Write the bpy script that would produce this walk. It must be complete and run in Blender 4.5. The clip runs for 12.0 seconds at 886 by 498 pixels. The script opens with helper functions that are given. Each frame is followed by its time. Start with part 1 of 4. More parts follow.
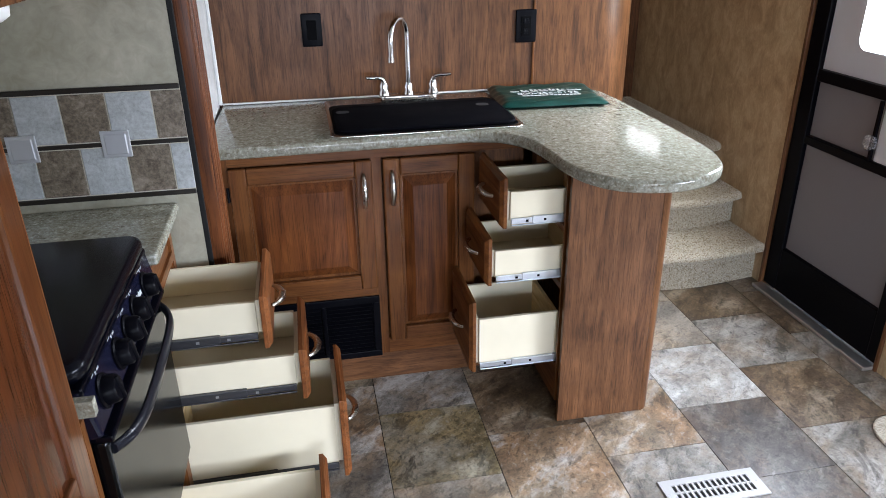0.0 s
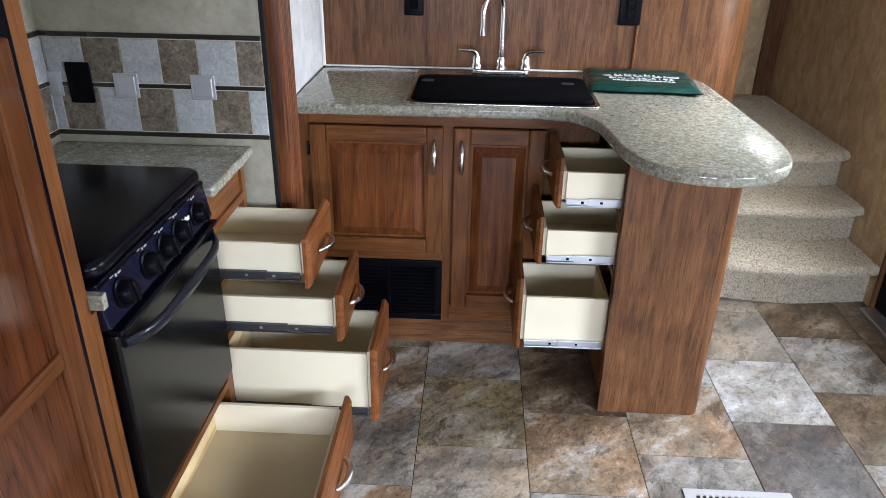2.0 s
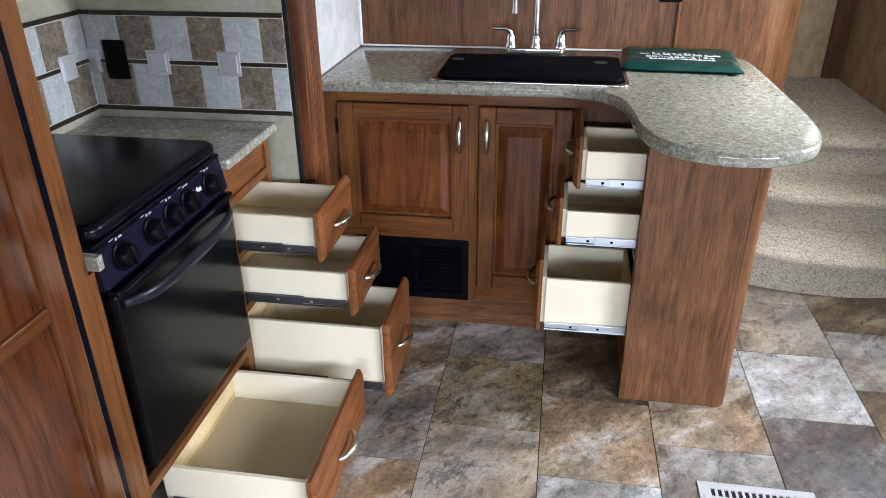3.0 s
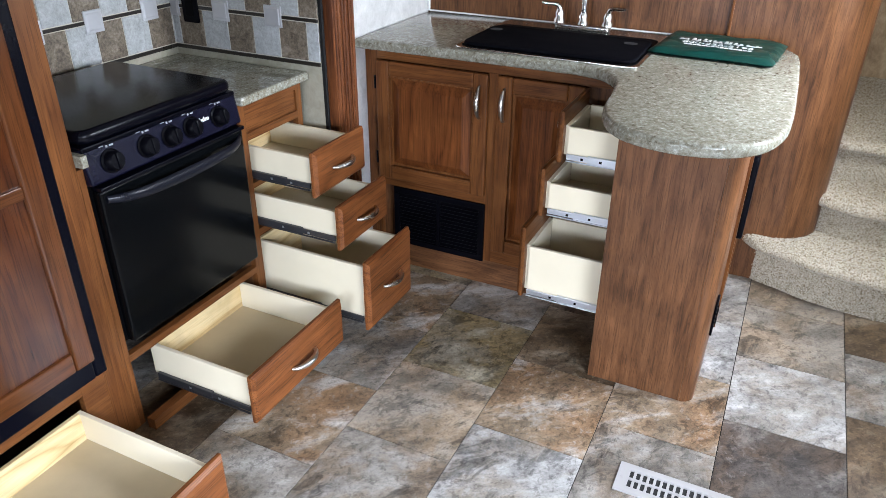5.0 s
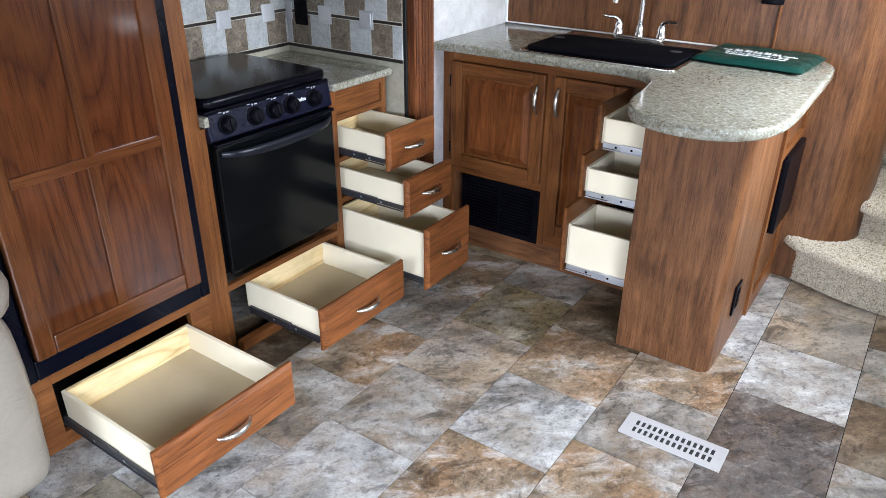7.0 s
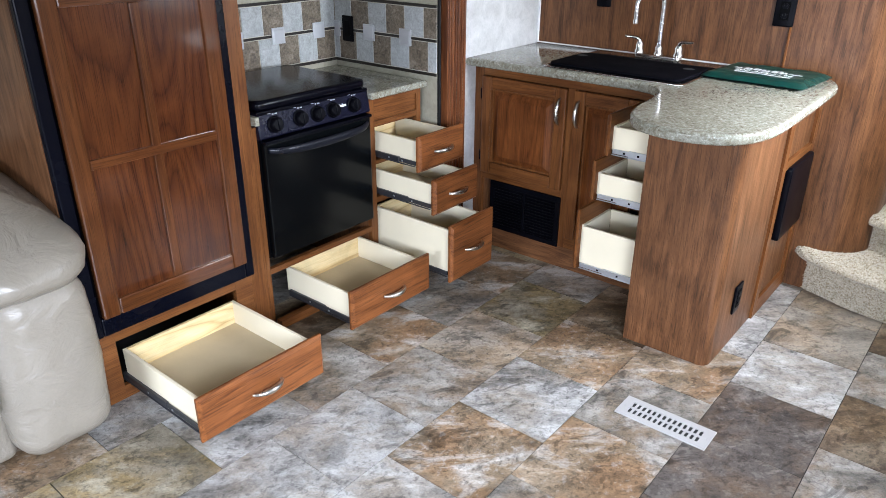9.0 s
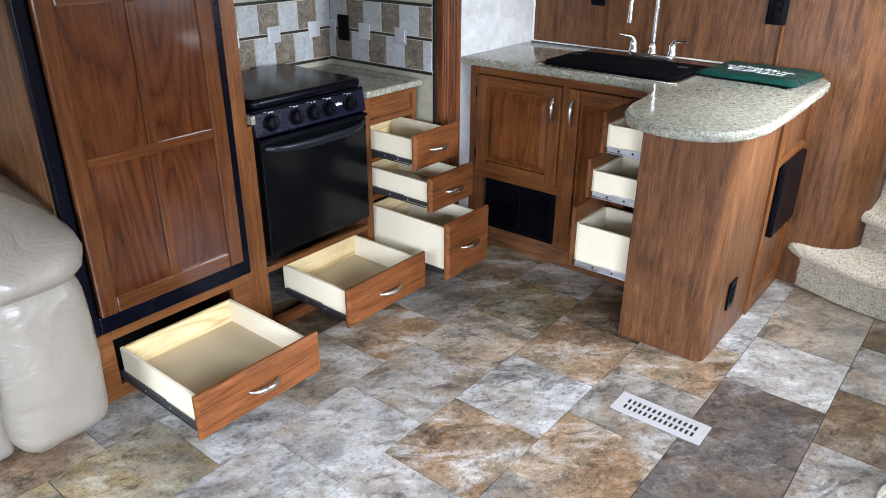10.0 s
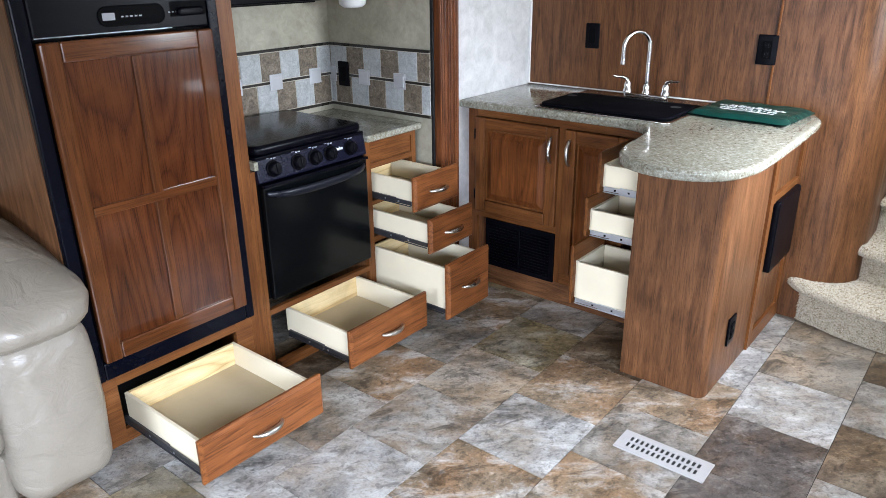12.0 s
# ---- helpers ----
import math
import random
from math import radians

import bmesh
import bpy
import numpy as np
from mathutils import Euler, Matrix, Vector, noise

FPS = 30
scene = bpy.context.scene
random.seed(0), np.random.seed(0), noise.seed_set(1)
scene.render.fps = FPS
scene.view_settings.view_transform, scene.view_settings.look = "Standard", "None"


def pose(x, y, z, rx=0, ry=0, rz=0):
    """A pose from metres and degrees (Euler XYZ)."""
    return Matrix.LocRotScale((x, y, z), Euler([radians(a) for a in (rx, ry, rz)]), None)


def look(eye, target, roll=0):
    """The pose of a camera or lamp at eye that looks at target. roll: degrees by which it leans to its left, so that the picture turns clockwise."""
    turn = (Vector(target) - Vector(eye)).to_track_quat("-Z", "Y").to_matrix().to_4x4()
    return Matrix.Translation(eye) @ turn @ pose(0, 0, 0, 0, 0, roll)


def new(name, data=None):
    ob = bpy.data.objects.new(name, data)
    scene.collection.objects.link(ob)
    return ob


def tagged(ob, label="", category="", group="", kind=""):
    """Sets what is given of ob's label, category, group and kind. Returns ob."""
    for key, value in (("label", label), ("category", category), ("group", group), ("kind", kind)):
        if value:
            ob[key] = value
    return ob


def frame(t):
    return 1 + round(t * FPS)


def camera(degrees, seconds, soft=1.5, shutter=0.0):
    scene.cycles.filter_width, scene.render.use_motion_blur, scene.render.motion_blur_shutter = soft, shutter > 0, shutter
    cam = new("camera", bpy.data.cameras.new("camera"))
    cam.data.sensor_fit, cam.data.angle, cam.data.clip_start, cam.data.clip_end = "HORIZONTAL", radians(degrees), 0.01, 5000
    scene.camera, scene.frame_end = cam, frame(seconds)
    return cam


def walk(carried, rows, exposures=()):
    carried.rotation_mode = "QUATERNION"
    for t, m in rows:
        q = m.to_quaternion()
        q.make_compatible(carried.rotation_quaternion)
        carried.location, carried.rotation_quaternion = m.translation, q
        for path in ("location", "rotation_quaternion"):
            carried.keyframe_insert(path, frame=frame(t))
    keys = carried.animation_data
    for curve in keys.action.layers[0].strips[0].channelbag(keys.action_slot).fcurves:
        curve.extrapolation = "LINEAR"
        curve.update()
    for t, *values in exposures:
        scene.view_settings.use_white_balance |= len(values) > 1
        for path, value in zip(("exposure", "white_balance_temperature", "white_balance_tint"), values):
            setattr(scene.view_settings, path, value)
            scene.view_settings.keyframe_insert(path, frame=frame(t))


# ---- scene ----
cam = camera(63.5, 12.0, soft=0.85)
PATH = [
    (0, (0.303, -2.147, 1.507), (0.645, -0.361, 0.674), -0.8),
    (0.5, (0.331, -2.159, 1.496), (0.602, -0.375, 0.634), -0.8),
    (1, (0.39, -2.182, 1.495), (0.55, -0.391, 0.62), -0.3),
    (1.5, (0.48, -2.215, 1.498), (0.483, -0.417, 0.622), -0.1),
    (2, (0.592, -2.232, 1.481), (0.516, -0.433, 0.611), 1.0),
    (2.5, (0.675, -2.24, 1.462), (0.493, -0.45, 0.588), 0.3),
    (3, (0.771, -2.222, 1.454), (0.482, -0.46, 0.553), -0.5),
    (3.2, (0.794, -2.18, 1.468), (0.49, -0.433, 0.542), -0.4),
    (4.8, (1.334, -2.203, 1.464), (0.613, -0.594, 0.52), 0.0),
    (5, (1.386, -2.207, 1.47), (0.633, -0.624, 0.508), 0.6),
    (5.5, (1.479, -2.239, 1.453), (0.619, -0.711, 0.491), 1.5),
    (6, (1.578, -2.314, 1.455), (0.661, -0.778, 0.561), 2.3),
    (6.5, (1.655, -2.412, 1.467), (0.677, -0.912, 0.575), 0.8),
    (7, (1.728, -2.474, 1.474), (0.717, -1.005, 0.569), 0.4),
    (7.5, (1.824, -2.519, 1.473), (0.74, -1.098, 0.576), 0.0),
    (9.5, (1.993, -2.633, 1.478), (0.843, -1.227, 0.642), 0.4),
    (10, (1.991, -2.634, 1.476), (0.853, -1.223, 0.633), 0.3),
    (10.5, (1.99, -2.641, 1.477), (0.855, -1.225, 0.638), 0.4),
    (11, (1.993, -2.644, 1.489), (0.842, -1.23, 0.668), 0.2),
    (11.5, (2.005, -2.644, 1.497), (0.848, -1.216, 0.707), -0.5),
    (12, (2.015, -2.646, 1.505), (0.844, -1.209, 0.754), -0.7),
]
walk(cam, [(t, look(eye, target, roll)) for t, eye, target, roll in PATH])

# ---------------------------------------------------------------- world and light
world = bpy.data.worlds.new("sky")
scene.world = world
world.use_nodes = True
wn = world.node_tree
sky = wn.nodes.new("ShaderNodeTexSky")
sky.sky_type, sky.sun_disc = "NISHITA", False
sky.sun_elevation, sky.sun_rotation = radians(40), radians(110)
wn.links.new(sky.outputs[0], wn.nodes["Background"].inputs[0])
wn.nodes["Background"].inputs[1].default_value = 0.12


def window_lamp(name, at, target, width, height, power, colour):
    lamp = bpy.data.lights.new(name, "AREA")
    lamp.shape, lamp.size, lamp.size_y = "RECTANGLE", width, height
    lamp.energy, lamp.color, lamp.spread = power, colour, radians(112)
    ob = new(name, lamp)
    ob.matrix_world = look(at, target)
    return ob


DAY = (0.76, 0.86, 1.06)
window_lamp("door_daylight", (2.315, -0.025, 1.36), (0.9, -0.3, 0.3), 0.34, 0.55, 26, DAY)
window_lamp("dinette_daylight", (2.99, -2.7, 1.2), (1.35, -1.8, -0.8), 1.5, 0.75, 114, DAY)
window_lamp("rear_daylight", (0.95, -5.24, 1.25), (0.9, -2.9, -0.8), 1.9, 0.8, 98, DAY)
window_lamp("sofa_daylight", (-0.71, -3.2, 1.45), (1.0, -3.0, 0.0), 1.2, 0.6, 6, DAY)

# ---------------------------------------------------------------- materials


def material(name):
    m = bpy.data.materials.new(name)
    m.use_nodes = True
    return m, m.node_tree, m.node_tree.nodes["Principled BSDF"]


def node(tree, kind, **values):
    n = tree.nodes.new(kind)
    for key, value in values.items():
        n.inputs[key.replace("_", " ")].default_value = value
    return n


def coords(tree, scale=(1, 1, 1), shift=0.0):
    """Object coordinates, stretched, and moved by the object's random number."""
    tc = tree.nodes.new("ShaderNodeTexCoord")
    mp = tree.nodes.new("ShaderNodeMapping")
    mp.inputs["Scale"].default_value = scale
    tree.links.new(tc.outputs["Object"], mp.inputs["Vector"])
    if shift:
        info = tree.nodes.new("ShaderNodeObjectInfo")
        mul = tree.nodes.new("ShaderNodeVectorMath")
        mul.operation = "MULTIPLY"
        mul.inputs[1].default_value = (shift, shift * 1.7, shift * 0.6)
        tree.links.new(info.outputs["Random"], mul.inputs[0])
        tree.links.new(mul.outputs[0], mp.inputs["Location"])
    return mp.outputs[0]


def noise_tex(tree, vec, scale, detail=4.0, rough=0.55, distort=0.0):
    n = node(tree, "ShaderNodeTexNoise", Scale=scale, Detail=detail, Roughness=rough, Distortion=distort)
    tree.links.new(vec, n.inputs["Vector"])
    return n.outputs["Fac"]


def ramp(tree, fac, stops):
    r = tree.nodes.new("ShaderNodeValToRGB")
    while len(r.color_ramp.elements) < len(stops):
        r.color_ramp.elements.new(0.5)
    for e, (pos, col) in zip(r.color_ramp.elements, stops):
        e.position = pos
        e.color = (*col, 1) if len(col) == 3 else col
    tree.links.new(fac, r.inputs[0])
    return r.outputs[0]


def mixed(tree, fac, a, b, blend="MIX"):
    m = tree.nodes.new("ShaderNodeMix")
    m.data_type, m.blend_type = "RGBA", blend
    for sock, value in ((m.inputs[0], fac), (m.inputs[6], a), (m.inputs[7], b)):
        if isinstance(value, (int, float)):
            sock.default_value = value
        elif isinstance(value, tuple):
            sock.default_value = (*value, 1)
        else:
            tree.links.new(value, sock)
    return m.outputs[2]


def bump(tree, bsdf, height, strength, distance=0.002):
    b = node(tree, "ShaderNodeBump", Strength=strength, Distance=distance)
    tree.links.new(height, b.inputs["Height"])
    tree.links.new(b.outputs[0], bsdf.inputs["Normal"])


def grey(v):
    return (v, v, v)


def wood(name, axis, light, mid, dark, rough=0.38, figure=0.6, pores=1.0, spec=0.2, lines=11.0, reach=1.0, blots=0.6, coat=0.0, arch=0.13, polish=0.17):
    """Stained timber with its grain along one axis: nested growth figures, streaks and pores."""
    m, t, b = material(name)
    s = [1.0, 1.0, 1.0]
    k = "xyz".index(axis)
    s[k] = arch
    wide = noise_tex(t, coords(t, tuple(s), 3.0), 4.6, 1.5, 0.45, 0.25)
    s[k] = 0.07 / reach
    mid_n = noise_tex(t, coords(t, tuple(s), 3.0), 42, 6, 0.65, 0.7)
    s[k] = 0.022 / reach
    fine = noise_tex(t, coords(t, tuple(s), 3.0), 330, 3, 0.6)
    jitter = t.nodes.new("ShaderNodeMath")
    jitter.operation = "MULTIPLY"
    jitter.inputs[1].default_value = 0.6
    t.links.new(mid_n, jitter.inputs[0])
    ring = t.nodes.new("ShaderNodeMath")
    ring.operation = "MULTIPLY_ADD"
    ring.inputs[1].default_value = lines
    t.links.new(wide, ring.inputs[0])
    t.links.new(jitter.outputs[0], ring.inputs[2])
    saw = t.nodes.new("ShaderNodeMath")
    saw.operation = "FRACT"
    t.links.new(ring.outputs[0], saw.inputs[0])
    rings = ramp(t, saw.outputs[0], [(0.0, dark), (0.12, mid), (0.5, light), (0.85, mid), (1.0, dark)])
    streak = ramp(t, mid_n, [(0.33, dark), (0.5, mid), (0.68, light)])
    base = mixed(t, figure, streak, rings)
    base = mixed(t, 0.8 * pores, base, ramp(t, fine, [(0.36, grey(0.40)), (0.48, grey(1.0))]), "MULTIPLY")
    blot = noise_tex(t, coords(t, (1, 1, 1)), 5.0, 5, 0.6, 0.8)
    base = mixed(t, blots, base, ramp(t, blot, [(0.32, grey(0.58)), (0.66, grey(1.0))]), "MULTIPLY")
    t.links.new(base, b.inputs["Base Color"])
    t.links.new(ramp(t, mid_n, [(0.3, grey(rough + 0.1)), (0.7, grey(rough - 0.05))]), b.inputs["Roughness"])
    b.inputs["Specular IOR Level"].default_value = spec
    b.inputs["Coat Weight"].default_value = coat
    b.inputs["Coat Roughness"].default_value = polish
    bump(t, b, fine, 0.15 * pores, 0.0006)
    return m


FRAME = ((0.224, 0.086, 0.0265), (0.162, 0.0575, 0.017), (0.085, 0.027, 0.008))
FIELD = ((0.205, 0.068, 0.019), (0.140, 0.042, 0.0115), (0.065, 0.019, 0.006))
CASING = ((0.205, 0.070, 0.025), (0.140, 0.044, 0.015), (0.050, 0.016, 0.007))
PANEL = ((0.205, 0.091, 0.039), (0.140, 0.058, 0.0235), (0.060, 0.0245, 0.0102))
# cabinet oak scaled down: weaker light on the refrigerator is put into its colour
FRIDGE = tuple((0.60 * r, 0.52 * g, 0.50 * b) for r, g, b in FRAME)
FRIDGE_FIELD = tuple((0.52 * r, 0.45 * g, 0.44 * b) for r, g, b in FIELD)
FRONT = ((0.290, 0.101, 0.032), (0.212, 0.070, 0.021), (0.105, 0.032, 0.010))
OAK_X, OAK_Y, OAK_Z = (wood("oak_" + a, a, *FRAME, rough=0.36, figure=0.3, pores=0.7, spec=0.15, coat=0.12) for a in "xyz")
FIELD_Z = wood("oak_field", "z", *FIELD, rough=0.36, figure=0.45, pores=0.85, lines=14, coat=0.15, spec=0.12, arch=0.18)
FRIDGE_Y, FRIDGE_Z = (wood("fridge_shaded_oak_" + a, a, *FRIDGE, rough=0.4, figure=0.3, pores=0.8, coat=0.8, spec=0.05, polish=0.12) for a in "yz")
FRIDGE_FIELD_Z = wood("fridge_shaded_field", "z", *FRIDGE_FIELD, rough=0.4, figure=0.62, pores=0.9, lines=17, coat=1.0, spec=0.05, arch=0.17, polish=0.11)
CASING_Z = wood("casing", "z", *CASING, rough=0.35, figure=0.4)
FRONT_Y = wood("drawer_front_y", "y", *FRONT, rough=0.36, figure=0.4)
PANEL_X, PANEL_Z = (wood("panel_" + a, a, *PANEL, rough=0.33, figure=0.22, pores=0.85, lines=10, reach=0.6, blots=0.7, spec=0.25) for a in "xz")
PLY_Y = wood("plywood_y", "y", (0.84, 0.67, 0.38), (0.76, 0.57, 0.29), (0.55, 0.36, 0.15), rough=0.55, figure=0.7, pores=0.2, lines=14)

def plain(name, colour, rough=0.5, metal=0.0, speck=0.12, scale=60.0, bumpy=0.05, coat=0.0, spec=0.5):
    m, t, b = material(name)
    b.inputs["Specular IOR Level"].default_value = spec
    n = noise_tex(t, coords(t), scale, 5, 0.6)
    low = noise_tex(t, coords(t), 4.0, 3)
    lo = tuple(c * (1 - speck) for c in colour)
    base = mixed(t, 0.6, ramp(t, n, [(0.3, lo), (0.7, colour)]), ramp(t, low, [(0.3, lo), (0.7, colour)]))
    t.links.new(base, b.inputs["Base Color"])
    t.links.new(ramp(t, low, [(0.3, grey(max(0.03, rough * 0.85))), (0.7, grey(min(1, rough * 1.15)))]), b.inputs["Roughness"])
    b.inputs["Metallic"].default_value = metal
    b.inputs["Coat Weight"].default_value = coat
    if bumpy:
        bump(t, b, n, bumpy, 0.001)
    return m


PLY_SIDE = plain("drawer_liner", (0.77, 0.685, 0.505), 0.45, speck=0.08, scale=12)
DRAWER_BED = plain("drawer_bottom", (0.50, 0.41, 0.27), 0.5, speck=0.10, scale=30)
CHROME = plain("chrome", (0.66, 0.65, 0.63), 0.2, 1.0, speck=0.03, bumpy=0)
NICKEL = plain("brushed_nickel", (0.66, 0.63, 0.58), 0.28, 1.0, speck=0.08, bumpy=0.03)
DARK_ZINC = plain("dark_slide", (0.10, 0.10, 0.11), 0.4, 0.8, speck=0.2, bumpy=0)
ZINC = plain("zinc", (0.56, 0.59, 0.63), 0.35, 0.9, speck=0.1, bumpy=0)
BLACK = plain("black_plastic", (0.0024, 0.0024, 0.004), 0.34, speck=0.2, bumpy=0.02, spec=0.07)
BLACK_MATT = plain("black_matt", (0.0025, 0.0025, 0.003), 0.6, speck=0.2, bumpy=0.1, spec=0.05)
ENAMEL = plain("black_enamel", (0.002, 0.0023, 0.0048), 0.22, speck=0.2, bumpy=0.0, spec=0.16)
PANEL_NAVY = plain("panel_enamel", (0.005, 0.0055, 0.016), 0.25, speck=0.2, bumpy=0.0, spec=0.25)
OVEN_GLASS = plain("oven_glass", (0.002, 0.0025, 0.003), 0.2, speck=0.1, bumpy=0.0, spec=0.2)
COVER = plain("sink_cover", (0.003, 0.003, 0.0045), 0.85, speck=0.25, scale=300, bumpy=0.15, spec=0.03)
HANDLE_BLACK = plain("satin_black", (0.007, 0.008, 0.013), 0.3, speck=0.2, bumpy=0.0, spec=0.3)
STRIP_BLACK = plain("blue_black", (0.002, 0.0025, 0.006), 0.25, speck=0.2, bumpy=0.02, spec=0.10)
WHITE_TRIM = plain("white_plastic", (0.78, 0.78, 0.76), 0.4, speck=0.05)
REGISTER = plain("register_paint", (0.38, 0.365, 0.35), 0.4, speck=0.06)
# near-black that paints the shade inside openings and cabinets
VOID_SHADE = plain("void_shade", (0.02, 0.02, 0.02), 0.8)
VINYL_GREEN = plain("green_vinyl", (0.003, 0.046, 0.037), 0.32, speck=0.3, scale=14, bumpy=0.8, coat=0.1)
MARK_GREY = plain("pale_marking", (0.30, 0.31, 0.33), 0.5, speck=0.05, bumpy=0)
PRINT_WHITE = plain("white_print", (0.75, 0.78, 0.76), 0.5, speck=0.05, bumpy=0)
LEATHER = plain("taupe_leather", (0.275, 0.242, 0.195), 0.36, speck=0.16, scale=140, bumpy=0.25, coat=0.1)
creased = LEATHER.node_tree
fold_ = noise_tex(creased, coords(creased, (1, 1, 1.5)), 9, 4, 0.55, 1.0)
grain_ = [n for n in creased.nodes if n.type == "BUMP"][0]
second = node(creased, "ShaderNodeBump", Strength=0.6, Distance=0.016)
creased.links.new(fold_, second.inputs["Height"])
creased.links.new(second.outputs[0], grain_.inputs["Normal"])
DOOR_GREY = plain("door_skin", (0.17, 0.165, 0.18), 0.5, speck=0.06, scale=200, bumpy=0.05)
DOOR_WHITE = plain("door_white", (0.55, 0.56, 0.60), 0.4, speck=0.04)
ALUMINIUM = plain("aluminium", (0.62, 0.62, 0.62), 0.35, 0.9, speck=0.1)
CEIL = plain("ceiling_vinyl", (0.62, 0.61, 0.58), 0.7, speck=0.05)
RUBBER = plain("seal_rubber", (0.01, 0.01, 0.01), 0.6, spec=0.2)


def wallpaper(name, light, mid, dark, scale, rough=0.55, streak=1.0):
    m, t, b = material(name)
    v = coords(t, (1, 1, streak))
    n = noise_tex(t, v, scale, 5, 0.62, 0.8)
    n2 = noise_tex(t, v, scale * 4.5, 4, 0.6, 1.5)
    base = mixed(t, 0.35, ramp(t, n, [(0.32, dark), (0.5, mid), (0.66, light)]), ramp(t, n2, [(0.3, dark), (0.5, mid), (0.7, light)]))
    t.links.new(base, b.inputs["Base Color"])
    b.inputs["Roughness"].default_value = rough
    bump(t, b, noise_tex(t, coords(t), 420, 2), 0.1, 0.0006)
    return m


PAPER_TAN = wallpaper("tan_wallpaper", (0.60, 0.46, 0.28), (0.45, 0.32, 0.18), (0.28, 0.185, 0.095), 13, streak=0.6)
PAPER_SAGE = wallpaper("sage_wallpaper", (0.46, 0.43, 0.34), (0.36, 0.34, 0.26), (0.26, 0.24, 0.17), 6)
PAPER_WHITE = wallpaper("pale_wallpaper", (0.66, 0.65, 0.63), (0.56, 0.555, 0.54), (0.43, 0.425, 0.41), 11)


def laminate():
    m, t, b = material("granite_laminate")
    v = coords(t)
    n1 = noise_tex(t, v, 56, 8, 0.72, 0.5)
    n2 = noise_tex(t, v, 130, 5, 0.62, 0.3)
    n3 = noise_tex(t, v, 9, 4, 0.6, 1.0)
    c1 = ramp(t, n1, [(0.33, (0.075, 0.060, 0.038)), (0.42, (0.19, 0.17, 0.125)), (0.50, (0.255, 0.25, 0.205)), (0.58, (0.31, 0.315, 0.27)), (0.68, (0.54, 0.54, 0.49))])
    c2 = ramp(t, n2, [(0.36, (0.07, 0.056, 0.038)), (0.45, (0.25, 0.235, 0.185)), (0.58, (0.33, 0.33, 0.28)), (0.63, (0.66, 0.66, 0.61)), (0.70, (0.78, 0.78, 0.74))])
    base = mixed(t, 0.34, c1, c2)
    base = mixed(t, 0.35, base, ramp(t, n3, [(0.35, (0.66, 0.60, 0.46)), (0.65, (0.88, 0.90, 0.82))]), "MULTIPLY")
    t.links.new(base, b.inputs["Base Color"])
    b.inputs["Roughness"].default_value = 0.16
    t.links.new(ramp(t, n1, [(0.3, grey(0.13)), (0.7, grey(0.08))]), b.inputs["Roughness"])
    return m


LAMINATE = laminate()


def slanted(tree, vec, angle, scale):
    """Coordinates turned in the plan and then stretched along the turned axes."""
    mp = tree.nodes.new("ShaderNodeMapping")
    mp.vector_type = "TEXTURE"
    mp.inputs["Rotation"].default_value = (0, 0, angle)
    mp.inputs["Scale"].default_value = scale
    tree.links.new(vec, mp.inputs["Vector"])
    return mp.outputs[0]


